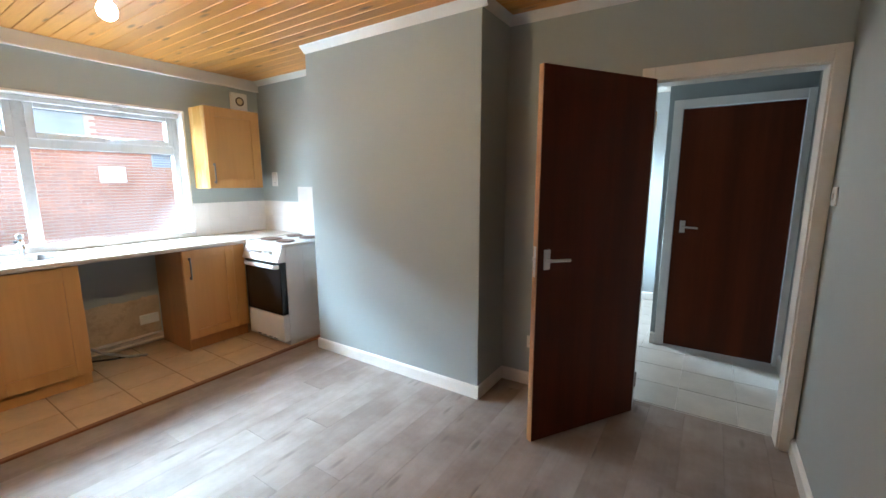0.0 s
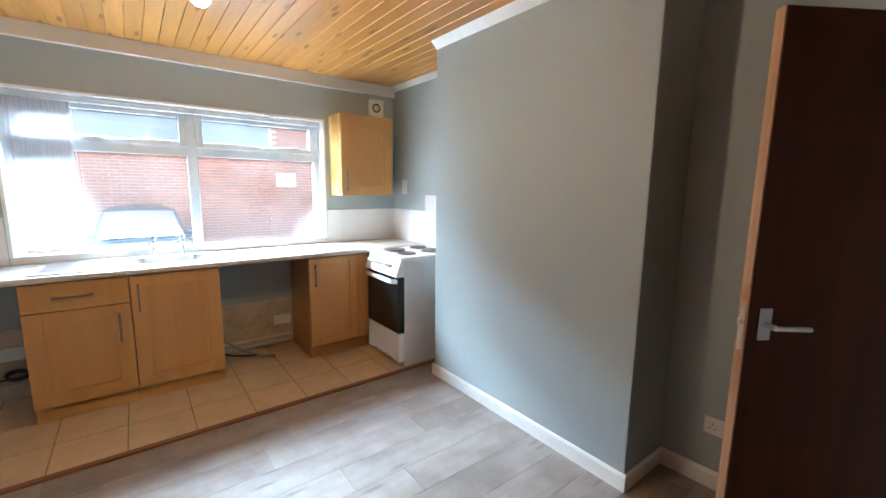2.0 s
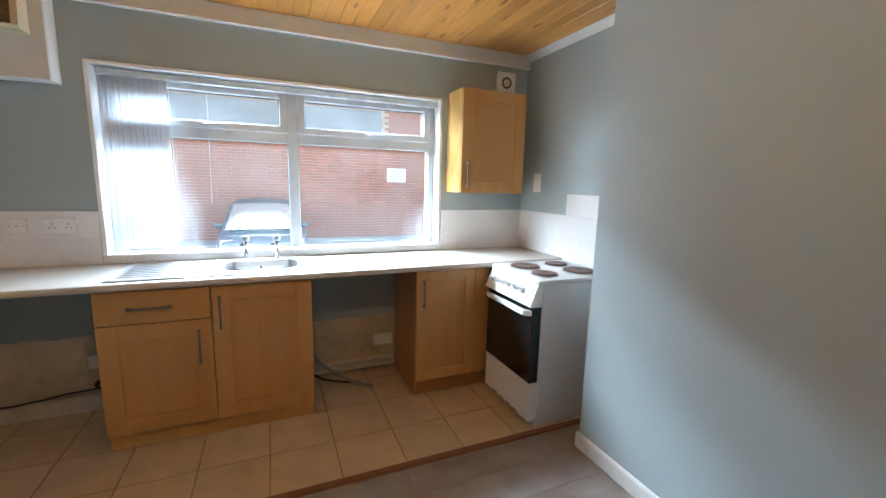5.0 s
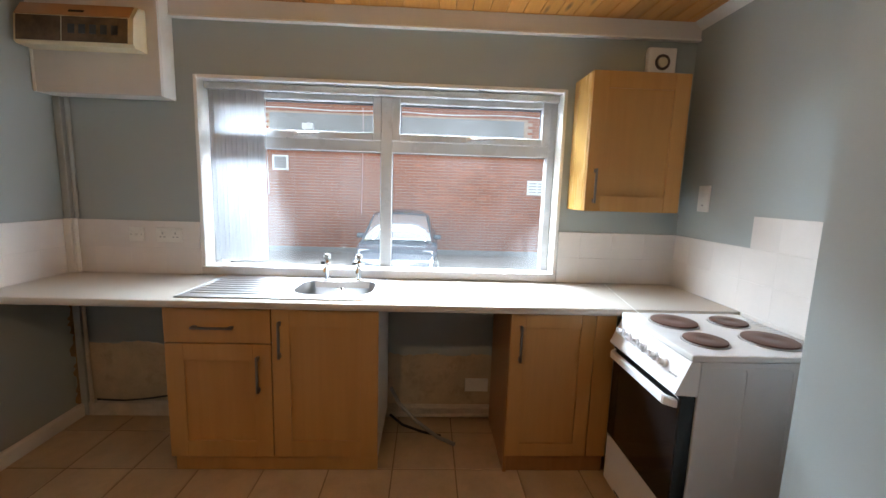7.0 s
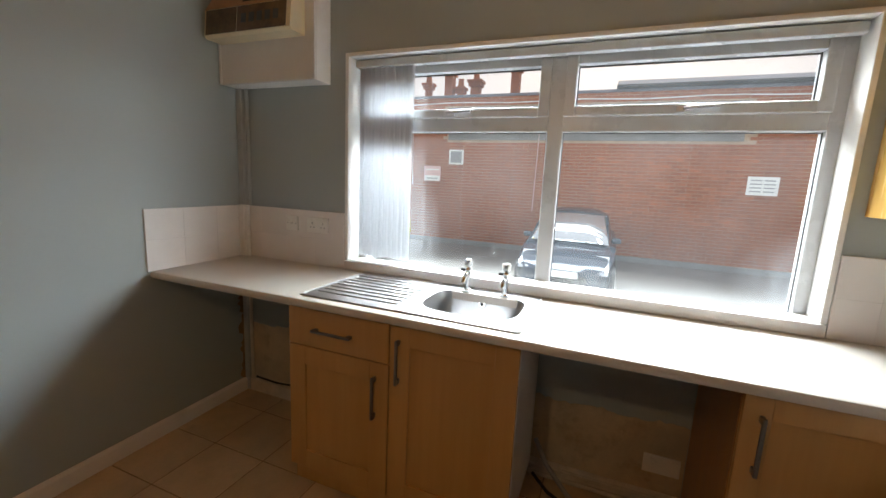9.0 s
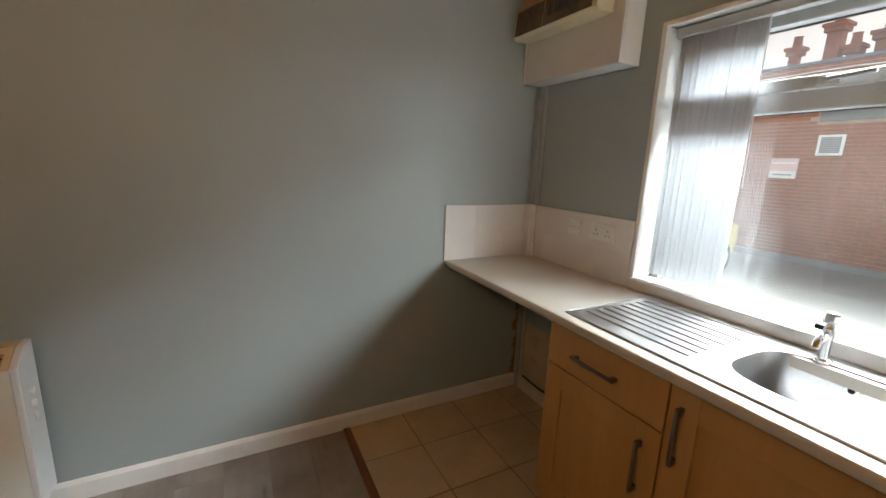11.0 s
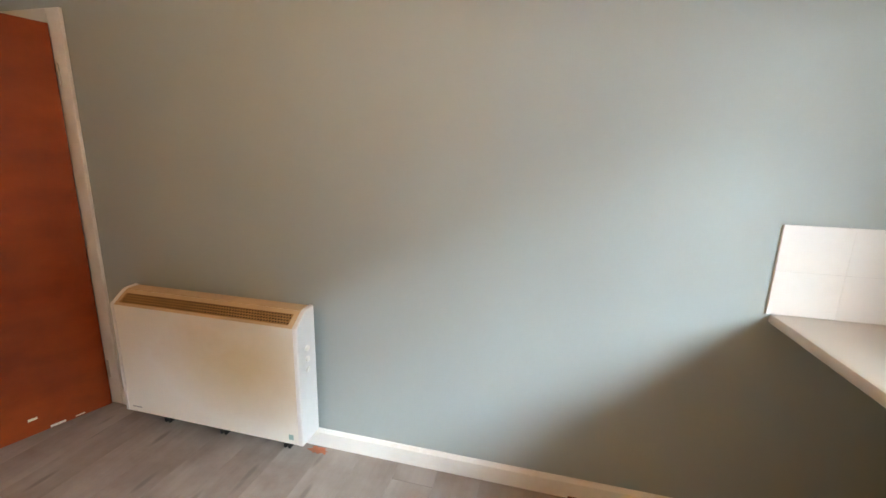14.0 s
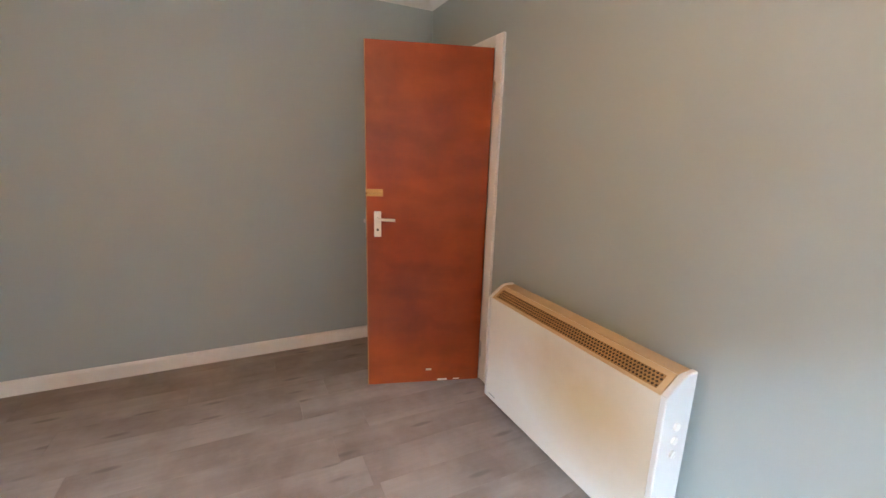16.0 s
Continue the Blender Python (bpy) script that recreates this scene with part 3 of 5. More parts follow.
skirting("baseboard_hall_end", -1.60, -0.43, 5.50, 5.50, "y-", 0.10)
fd = tagged(new("door_far"), "closed dark brown flush door at the end of the hall", "door", kind="structure")
fd.location = (-0.335, 4.06, 0)
part("leaf", box(B(), 0.012, 0.758, 0.012, 0.050, 0.008, 1.985, 0.002, 1), M_DARKD, fd)
for x0, x1, z0, z1 in ((-0.058, 0.008, 0, 2.055), (0.762, 0.828, 0, 2.055), (0.0081, 0.7619, 1.99, 2.055)):
    part("architrave", box(B(), x0, x1, -0.018, 0.012, z0, z1, 0.004), M_WHITE, fd, "white painted architrave")
lever(fd, 0.075, 1.045, 1, -1, M_ALU, 0.10, 0.11, False, 0.012)

# store behind the south door, closed round
bm = B()
box(bm, -0.9, 0.52, -2.0, -1.9, -0.1, 2.5)
box(bm, -1.0, -0.9, -2.0, -0.98, -0.1, 2.5)
box(bm, 0.52, 0.62, -2.0, -0.9, -0.1, 2.5)
box(bm, -1.0, 0.62, -2.0, -0.9, 2.46, 2.5)
box(bm, -1.0, 0.62, -2.0, -0.9, -0.15, -0.02)
structure("store_shell", bm, M_HALLP, "plain walls of a store cupboard", "wall")

# ---- west window ----
win = tagged(new("window_1"), "white double-glazed kitchen window with two top-hung lights", "window", kind="structure")
WY0, WY1, WZ0, WZ1 = -0.065, 2.07, 0.945, 2.05
ZT = 0.905       # worktop height
FX0, FX1 = -4.335, -4.265
for nm, a in (("reveal", (WY0 - 0.001, WY0 + 0.02, WZ0 + 0.0125, WZ1)), ("reveal", (WY1 - 0.02, WY1 + 0.001, WZ0 + 0.0125, WZ1)), ("reveal", (WY0 + 0.0201, WY1 - 0.0201, WZ1 - 0.02, WZ1 + 0.001))):
    part(nm, box(B(), FX1 + 0.001, XW + 0.006, *a, 0.003), M_WHITE, win, "white window reveal lining")
part("window_sill", box(B(), FX1 + 0.001, XW + 0.018, WY0 + 0.002, WY1 - 0.002, ZT + 0.001, WZ0 + 0.012, 0.005), M_BOARD, win, "off-white window board")
fy0, fy1, fz0, fz1 = WY0 + 0.005, WY1 - 0.005, 0.890, WZ1 - 0.01
my, tz = 1.01, 1.705


def bar(nm, y0, y1, z0, z1, x0=FX0, x1=FX1, parent=None):
    return part(nm, box(B(), x0, x1, y0, y1, z0, z1, 0.006), M_PVC, parent or win)


bar("frame_stile", fy0, fy0 + 0.06, fz0, fz1)
bar("frame_stile", fy1 - 0.06, fy1, fz0, fz1)
bar("frame_head", fy0 + 0.058, fy1 - 0.058, fz1 - 0.05, fz1)
bar("frame_bottom", fy0 + 0.058, fy1 - 0.058, fz0, fz0 + 0.05)
bar("mullion", my - 0.036, my + 0.036, fz0 + 0.048, fz1 - 0.048)
bar("transom", fy0 + 0.058, my - 0.034, tz - 0.04, tz + 0.035)
bar("transom", my + 0.034, fy1 - 0.058, tz - 0.04, tz + 0.035)


def pane(y0, y1, z0, z1, parent, x=-4.305):
    g = part("pane", box(B(), x, x + 0.006, y0, y1, z0, z1), M_GLASS, parent, "clear glass pane")
    g.visible_shadow = False
    bm = B()
    for a in ((y0, y0 + 0.008, z0, z1), (y1 - 0.008, y1, z0, z1), (y0, y1, z0, z0 + 0.008), (y0, y1, z1 - 0.008, z1)):
        box(bm, x + 0.0065, x + 0.014, *a)
    part("gasket", bm, M_GASKET, parent, "thin dark glazing gasket")


for y0, y1 in ((fy0 + 0.055, my - 0.032), (my + 0.032, fy1 - 0.055)):
    pane(y0, y1, fz0 + 0.046, tz - 0.036, win)
    z0, z1 = tz + 0.028, fz1 - 0.040
    sash = part("opening_light", B(), M_PVC, win, "top-hung opening light")
    bm = B()
    for a in ((y0, y0 + 0.05, z0, z1), (y1 - 0.05, y1, z0, z1), (y0 + 0.049, y1 - 0.049, z0, z0 + 0.045), (y0 + 0.049, y1 - 0.049, z1 - 0.045, z1)):
        box(bm, -4.325, -4.250, *a, 0.006)
    sash.data = mesh_of("opening_light", bm, M_PVC)
    pane(y0 + 0.047, y1 - 0.047, z0 + 0.043, z1 - 0.043, sash)
    yc = (y0 + y1) / 2
    bm = B()
    box(bm, -4.250, -4.242, yc - 0.03, yc + 0.03, z0 + 0.010, z0 + 0.034, 0.003)
    wire(bm, [(-4.242, yc, z0 + 0.022), (-4.225, yc, z0 + 0.022), (-4.220, yc + 0.03, z0 + 0.024), (-4.222, yc + 0.12, z0 + 0.030)], 0.008)
    part("window_handle", bm, M_PALESTEEL, sash, "satin metal window handle", True)

# vertical blind drawn to one side
blind = thing("vertical_blind", (-4.205, -0.03, 0.965), "white fabric vertical blind bunched to one side of the window", "blind")
part("headrail", box(B(), -0.02, 0.02, 0.0, 2.07, 1.02, 1.058, 0.005), M_PVC, blind, "white blind headrail")
for k in range(15):
    y = 0.030 + 0.0208 * k
    a = radians(14 * math.sin(k * 2.1))
    bm = B()
    n = 6
    rows = []
    for z in (0.02 + 0.004 * math.sin(k), 0.5, 1.02):
        row = []
        for i in range(n + 1):
            u = (i / n - 0.5) * 0.0295
            bow = 0.0025 * (1 - (2 * i / n - 1) ** 2)
            row.append(bm.verts.new((u * math.sin(a) * 0.8 + bow, y + u * math.cos(a) * 0.8, z)))
        rows.append(row)
    for r0, r1 in zip(rows, rows[1:]):
        for i in range(n):
            bm.faces.new((r0[i], r0[i + 1], r1[i + 1], r1[i]))
    sl = part("slat", bm, M_BLIND, blind, "", True)
    sol = sl.modifiers.new("thickness", "SOLIDIFY")
    sol.thickness = 0.0012
part("cord", wire(B(), [(0.015, 0.345, 1.02), (0.016, 0.346, 0.7), (0.015, 0.352, 0.43)], 0.002, 6), M_GREYM, blind, "thin grey control cord")

# ---- kitchen run along the west wall ----
DX = -3.598      # door fronts
run = thing("worktop", (XW, 0, 0), "pale cream laminate worktop along the window wall", "worktop")
bm = B()
x0, x1, z0 = 0.002, 0.570, ZT - 0.036
cut = (0.125, 0.505, 0.545, 1.025)      # bowl cutout: x0 x1 y0 y1
box(bm, x0, x1, YS + 0.006, cut[2], z0, ZT)
box(bm, x0, x1, cut[3], 2.200, z0, ZT)
box(bm, x0, cut[0], cut[2], cut[3], z0, ZT)
box(bm, cut[1], x1, cut[2], cut[3], z0, ZT)
slab = part("slab", bm, M_TOP, run)
bm = B()
prism(bm, [(x1, z0), (x1 + 0.010, z0 + 0.002), (x1 + 0.016, z0 + 0.010), (x1 + 0.016, ZT - 0.010), (x1 + 0.010, ZT - 0.002), (x1, ZT)], "y", YS + 0.006, 2.200)
part("nosing", bm, M_TOP, run, "", True)
part("end_slab", box(B(), x0, x1 + 0.010, 2.2025, YN - 0.002, z0, ZT - 0.001, 0.003), M_TOP, run)
part("joint_strip", box(B(), x0, x1 + 0.012, 2.2003, 2.2022, z0 + 0.001, ZT + 0.0006), M_ALU, run, "thin metal joint strip")


def handle(parent, x, y, z, length, vertical=True):
    """A square D handle; (y, z) is its middle on a front at x."""
    bm = B()
    h = length / 2
    if vertical:
        for s in (-1, 1):
            box(bm, x, x + 0.026, y - 0.006, y + 0.006, z + s * (h - 0.008) - 0.010, z + s * (h - 0.008) + 0.010, 0.002)
        box(bm, x + 0.020, x + 0.030, y - 0.006, y + 0.006, z - h - 0.004, z + h + 0.004, 0.003)
    else:
        for s in (-1, 1):
            box(bm, x, x + 0.026, y + s * (h - 0.008) - 0.010, y + s * (h - 0.008) + 0.010, z - 0.006, z + 0.006, 0.002)
        box(bm, x + 0.020, x + 0.030, y - h - 0.004, y + h + 0.004, z - 0.006, z + 0.006, 0.003)
    return part("handle", bm, M_PEWTER, parent, "pewter D handle", True)


def shaker(parent, name, y0, y1, z0, z1, x, rail=0.085, thick=0.019, panel=True):
    """A framed door front facing +x whose face lies at x."""
    d = part(name, box(B(), x - thick, x - (0.010 if panel else 0.0), y0, y1, z0, z1, 0.002), M_MAPLE, parent)
    if panel:
        for nm, a in (("stile", (y0, y0 + rail, z0, z1)), ("stile", (y1 - rail, y1, z0, z1)), ("rail", (y0 + rail, y1 - rail, z0, z0 + rail)), ("rail", (y0 + rail, y1 - rail, z1 - rail, z1))):
            part(nm, box(B(), x - 0.0099, x, *a, 0.0018, 2), M_MAPLE, d)
    return d


su = thing("sink_base_unit", (XW, 0.035, 0), "maple-effect sink base unit with drawer front and two doors", "kitchen unit", "kitchen units")
W = 1.015
bx = DX - 0.021 - XW
bm = B()
box(bm, 0.05, bx, 0.0, 0.018, 0.10, 0.866)
box(bm, 0.05, bx, W - 0.018, W, 0.10, 0.866)
box(bm, 0.05, bx, 0.018, W - 0.018, 0.10, 0.118)
box(bm, 0.05, 0.056, 0.018, W - 0.018, 0.118, 0.866)
box(bm, bx - 0.08, bx, 0.018, W - 0.018, 0.848, 0.866)
part("carcass", bm, mk("white_carcass_board", (0.74, 0.72, 0.68), 0.4), su, "white board carcass")
part("plinth", box(B(), bx - 0.03, bx - 0.012, 0.004, W - 0.004, 0.009, 0.099, 0.001, 1), M_MAPLE, su)
fxl = DX - XW
dr = shaker(su, "drawer_front", 0.002, 0.500, 0.692, 0.862, fxl, panel=False)
handle(dr, fxl, 0.235, 0.772, 0.185, False)
d1 = shaker(su, "door", 0.002, 0.500, 0.102, 0.687, fxl)
handle(d1, fxl, 0.440, 0.540, 0.175)
d2 = shaker(su, "door", 0.505, W - 0.002, 0.102, 0.862, fxl)
handle(d2, fxl, 0.545, 0.715, 0.175)

cu = thing("corner_base_unit", (XW, 1.692, 0), "maple-effect corner base unit beside the cooker", "kitchen unit", "kitchen units")
W2 = 0.522
bm = B()
box(bm, 0.05, bx, 0.0, 0.018, 0.009, 0.866)
box(bm, 0.05, bx, W2 - 0.018, W2, 0.10, 0.866)
box(bm, 0.05, bx, 0.018, W2 - 0.018, 0.10, 0.118)
box(bm, bx - 0.10, bx - 0.08, 0.018, W2 - 0.018, 0.118, 0.866)
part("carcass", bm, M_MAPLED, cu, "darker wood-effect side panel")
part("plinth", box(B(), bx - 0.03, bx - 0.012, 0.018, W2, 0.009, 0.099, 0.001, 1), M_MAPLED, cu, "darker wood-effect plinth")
d3 = shaker(cu, "door", 0.002, 0.418, 0.112, 0.862, fxl, 0.07)
handle(d3, fxl, 0.048, 0.715, 0.175)
part("filler_post", box(B(), fxl - 0.05, fxl - 0.001, 0.421, W2, 0.112, 0.862, 0.0015, 1), M_MAPLE, cu)

wc = thing("wall_cabinet", (XW, 2.112, 1.36), "maple-effect wall cabinet with one framed door", "kitchen unit", "kitchen units")
bm = B()
box(bm, 0.004, 0.250, 0.0, 0.018, 0.0, 0.728, 0.001, 1)
box(bm, 0.004, 0.250, 0.504, 0.522, 0.0, 0.728, 0.001, 1)
box(bm, 0.004, 0.250, 0.018, 0.504, 0.0, 0.018)
box(bm, 0.004, 0.250, 0.018, 0.504, 0.710, 0.728)
box(bm, 0.004, 0.012, 0.018, 0.504, 0.018, 0.710)
part("carcass", bm, wood_mat("golden_maple_side", (0.66, 0.40, 0.13), (0.58, 0.33, 0.09), 0.28, "z", 0.6, grain=0.3), wc, "golden wood-effect side")
d4 = shaker(wc, "door", 0.001, 0.521, 0.001, 0.727, 0.272, 0.085)
handle(d4, 0.272, 0.045, 0.135, 0.175)

bm = B()
prism(bm, [(0.045, 2.3655), (0.750, 2.2475), (0.750, 2.2525), (0.045, 2.3705)], "z", ZT + 0.0002, ZT + 0.0012)
part("joint_strip", bm, M_PLASTIC, run, "pale joint strip")

# ---- inset sink with drainer and taps ----
sink = thing("kitchen_sink", (-3.87, 0.56, ZT), "stainless steel inset sink with ridged drainer on the worktop", "sink")
SX0, SX1, SY0, SY1 = -0.265, 0.250, -0.480, 0.480     # local plate
bcx, bcy, brx, bry = -0.008, 0.228, 0.175, 0.205       # bowl


def squircle(t, rx, ry, p=0.38):
    c, s_ = math.cos(t), math.sin(t)
    return rx * math.copysign(abs(c) ** p, c), ry * math.copysign(abs(s_) ** p, s_)


N = 64
bm = B()
rings = []
for k_in, z in ((None, 0.0005), (1.06, 0.006), (1.0, 0.005), (0.985, -0.004), (0.95, -0.11), (0.86, -0.145), (0.5, -0.150), (0.10, -0.153)):
    ring = []
    for i in range(N):
        t = 2 * math.pi * i / N
        if k_in is None:
            c, s_ = math.cos(t), math.sin(t)
            hx = SX1 - bcx if c > 0 else bcx - SX0
            hy = SY1 - bcy if s_ > 0 else bcy - (-0.02)
            k = 1 / max(abs(c) / hx if c else 0, abs(s_) / hy if s_ else 0, 1e-6)
            ring.append(bm.verts.new((bcx + c * k, bcy + s_ * k, z + 0.004)))
        else:
            px, py = squircle(t, brx * k_in, bry * k_in, 0.58 if k_in > 0.6 else 0.8)
            ring.append(bm.verts.new((bcx + px, bcy + py, z)))
    rings.append(ring)
for a, b in zip(rings, rings[1:]):
    for i in range(N):
        bm.faces.new((a[i], a[(i + 1) % N], b[(i + 1) % N], b[i]))
bm.faces.new(rings[-1])
part("bowl", bm, M_STEEL, sink, "", True)
bm = B()
prof = []
x = SX0 + 0.045
prof.append((SX0, 0.0045))
prof.append((SX0 + 0.03, 0.0045))
for k in range(9):
    prof += [(x, 0.0035), (x + 0.004, 0.0075), (x + 0.012, 0.0075), (x + 0.016, 0.0035)]
    x += 0.0475
prof += [(SX1 - 0.03, 0.0045), (SX1, 0.0045)]
for (xa, za), (xb, zb) in zip(prof, prof[1:]):
    q = [bm.verts.new(p) for p in ((xa, SY0 + 0.035, za), (xb, SY0 + 0.035, zb), (xb, -0.045, zb), (xa, -0.045, za))]
    bm.faces.new(q)
box(bm, SX0, SX1, SY0, SY0 + 0.035, 0.0003, 0.0045)
box(bm, SX0, SX1, -0.045, -0.02, 0.0003, 0.0045)
part("drainer", bm, M_PALESTEEL, sink, "ridged steel drainer")
bm = B()
loop = []
for cx, cy, a0 in ((SX1 - 0.022, SY1 - 0.022, 0), (SX0 + 0.022, SY1 - 0.022, 90), (SX0 + 0.022, SY0 + 0.022, 180), (SX1 - 0.022, SY0 + 0.022, 270)):
    loop += [(cx + 0.020 * math.cos(radians(a0 + d)), cy + 0.020 * math.sin(radians(a0 + d)), 0.0026) for d in (0, 22, 45, 68, 90)]
wire(bm, loop + [loop[0]], 0.0044, 8)
part("rim", bm, M_PALESTEEL, sink, "rolled steel rim", True)
part("end_groove", box(B(), bcx - 0.16, bcx + 0.17, SY1 - 0.034, SY1 - 0.026, 0.0042, 0.0060, 0.0006, 1), M_STEEL, sink)
bm = B()
lathe(bm, [(0.030, -0.1525), (0.030, -0.149), (0.020, -0.1485), (0.018, -0.151)], (bcx - 0.115, bcy - 0.125, 0))
part("waste", bm, M_CHROME, sink, "chrome waste", True)
part("waste_hole", lathe(B(), [(0.016, -0.150), (0.016, -0.1475)], (bcx - 0.115, bcy - 0.125, 0)), M_HOLE, sink)
part("overflow", tube(B(), (bcx - 0.168, bcy - 0.01, -0.045), (bcx - 0.158, bcy - 0.01, -0.045), 0.016), M_CHROME, sink, "chrome overflow", True)
part("overflow_hole", tube(B(), (bcx - 0.160, bcy - 0.01, -0.045), (bcx - 0.157, bcy - 0.01, -0.045), 0.008), M_HOLE, sink)


def tap(loc):
    ob = thing("tap", loc, "chrome pillar tap with a clear-capped head at the sink", "tap", "sink taps")
    bm = B()
    lathe(bm, [(0.024, 0.0), (0.024, 0.006), (0.014, 0.010), (0.0125, 0.072), (0.016, 0.078), (0.016, 0.104), (0.010, 0.110), (0.009, 0.120)], (0, 0, 0), 20)
    body = part("body", bm, M_CHROME, ob, "", True)
    part("spout", wire(B(), [(0.004, 0, 0.084), (0.022, 0, 0.083), (0.044, 0, 0.078), (0.062, 0, 0.068), (0.068, 0, 0.054)], 0.010, 12), M_CHROME, ob, "", True)
    bm = B()
    lathe(bm, [(0.011, 0.118), (0.019, 0.121), (0.0215, 0.130), (0.0215, 0.146), (0.017, 0.153), (0.006, 0.155)], (0, 0, 0), 12)
    part("head", bm, mk("milky_tap_head", (0.62, 0.64, 0.66), 0.12, 0.5), ob, "faceted clear tap head")
    part("side_screw", tube(B(), (0, -0.012, 0.100), (0, -0.034, 0.100), 0.008), M_RUBBER, ob, "", True)
    return ob


t1 = tap((-4.058, 0.695, ZT + 0.004))
copy_thing(t1, pose(-4.058, 0.878, ZT + 0.004))

# ---- electric cooker ----
ck = thing("electric_cooker", (-3.535, 2.195, 0.008), "white freestanding electric cooker with four hob plates", "cooker")
CW, CD = 0.515, 0.575
part("body", box(B(), 0.0, CW, 0.045, CD, 0.03, 0.868, 0.004), M_GREYM, ck, "pale grey coated side panels")
for y0, y1 in ((0.075, 0.215), (0.240, 0.385)):
    pts = [(CW, y0, 0.848), (CW, y1 - 0.02, 0.848), (CW, y1 - 0.006, 0.842), (CW, y1, 0.826), (CW, y1, 0.60), (CW, y1, 0.42)]
    part("side_crease", wire(B(), pts, 0.0022, 6), M_GREYM, ck, "", True)
part("base", box(B(), 0.012, CW - 0.012, 0.05, CD - 0.01, 0.0, 0.03), M_GREYM, ck)
part("hob_top", box(B(), -0.002, CW + 0.002, 0.008, CD, 0.869, 0.893, 0.006), M_ENAMEL, ck)
bm = B()
prism(bm, [(0.044, 0.740), (-0.036, 0.744), (-0.039, 0.752), (-0.034, 0.760), (0.010, 0.868), (0.044, 0.868)], "x", 0.001, CW - 0.001)
cp = part("control_panel", bm, M_ENAMEL, ck, "white sloping control panel")
qk = Vector((0, -1, 0.41)).to_track_quat("Z", "Y")
for xk in (0.060, 0.122, 0.184, 0.246, 0.330, 0.396):
    bm = B()
    lathe(bm, [(0.019, 0.0), (0.018, 0.008), (0.013, 0.012), (0.012, 0.028)], (xk, -0.012, 0.815), 18, qk)
    kn = part("knob", bm, M_ENAMEL, cp, "white control knob", True)
    c0 = Vector((xk, -0.012, 0.815)) + qk @ Vector((0, 0, 0.029))
    part("pointer", box(B(), c0.x - 0.003, c0.x + 0.003, c0.y - 0.004, c0.y + 0.003, c0.z - 0.012, c0.z + 0.012), M_GREYM, kn)
for k in range(3):
    part("print_mark", box(B(), CW - 0.075 + 0.016 * k, CW - 0.064 + 0.016 * k, -0.0205, -0.014, 0.798, 0.803), M_INK, cp)
od = part("oven_door", box(B(), 0.003, CW - 0.003, -0.016, 0.044, 0.285, 0.738, 0.006), M_BLACKG, ck, "black glass oven door")
bm = B()
prism(bm, [(0.010, -0.016), (0.046, -0.054), (CW - 0.046, -0.054), (CW - 0.010, -0.016), (CW - 0.030, -0.016), (CW - 0.058, -0.042), (0.058, -0.042), (0.030, -0.016)], "z", 0.688, 0.722)
bmesh.ops.bevel(bm, geom=list(bm.edges), offset=0.004, segments=2, affect="EDGES")
part("door_handle", bm, M_ENAMEL, od, "white bar handle", True)
part("lower_panel", box(B(), 0.002, CW - 0.002, -0.012, 0.044, 0.045, 0.280, 0.005), M_ENAMEL, ck, "white lower storage panel")
for k in range(4):
    part("vent_slot", box(B(), 0.12 + k * 0.08, 0.17 + k * 0.08, -0.0135, -0.0118, 0.055, 0.062), M_HOLE, ck)
for px, py, r in ((0.150, 0.165, 0.092), (0.140, 0.420, 0.074), (0.375, 0.150, 0.076), (0.365, 0.415, 0.094)):
    pr = part("hob_plate_ring", lathe(B(), [(r + 0.008, 0.8925), (r + 0.007, 0.897), (r, 0.898)], (px, py, 0), 36), M_STEEL, ck, "steel rim", True)
    part("hob_plate", lathe(B(), [(r, 0.897), (r, 0.904), (r - 0.004, 0.906), (0.024, 0.906), (0.022, 0.9045), (0.001, 0.9045)], (px, py, 0), 36), M_PLATE, pr, "brown cast-iron hob plate", True)
bm = B()
for k in range(16):
    box(bm, 0.06 + k * 0.025, 0.074 + k * 0.025, CD - 0.045, CD - 0.012, 0.8925, 0.8945)
part("rear_vents", bm, M_GREYM, ck)

# ---- fittings on the walls ----
fan = thing("extractor_fan", (XW, 2.59, 2.21), "small white wall extractor fan with a dark round ring", "fan")
part("housing", box(B(), 0.001, 0.045, -0.082, 0.082, -0.082, 0.082, 0.008), M_PLASTIC, fan)
qx = Vector((1, 0, 0)).to_track_quat("Z", "Y")
part("grille", lathe(B(), [(0.044, 0.045), (0.043, 0.049), (0.031, 0.049), (0.029, 0.045)], (0, 0, 0), 28, qx), mk("brown_fan_ring", (0.10, 0.07, 0.05), 0.4), fan, "dark round ring", True)
part("hub", lathe(B(), [(0.029, 0.045), (0.027, 0.052), (0.010, 0.054)], (0, 0, 0), 24, qx), M_OLDPL, fan, "", True)

sw = thing("cooker_switch", (-3.925, YN, 1.445), "white cooker control switch on the grey wall", "switch")
part("plate", box(B(), -0.044, 0.044, -0.012, -0.001, -0.072, 0.072, 0.004), M_PLASTIC, sw)
part("rocker", box(B(), -0.016, 0.016, -0.019, -0.012, 0.005, 0.045, 0.003), M_PLASTIC, sw)
part("neon", box(B(), -0.006, 0.006, -0.0135, -0.012, -0.04, -0.032), M_INK, sw)

ls = thing("light_switch", (XE, 2.715, 1.345), "white single light switch on the grey wall", "switch")
part("plate", box(B(), -0.010, -0.001, -0.043, 0.043, -0.043, 0.043, 0.004), M_PLASTIC, ls)
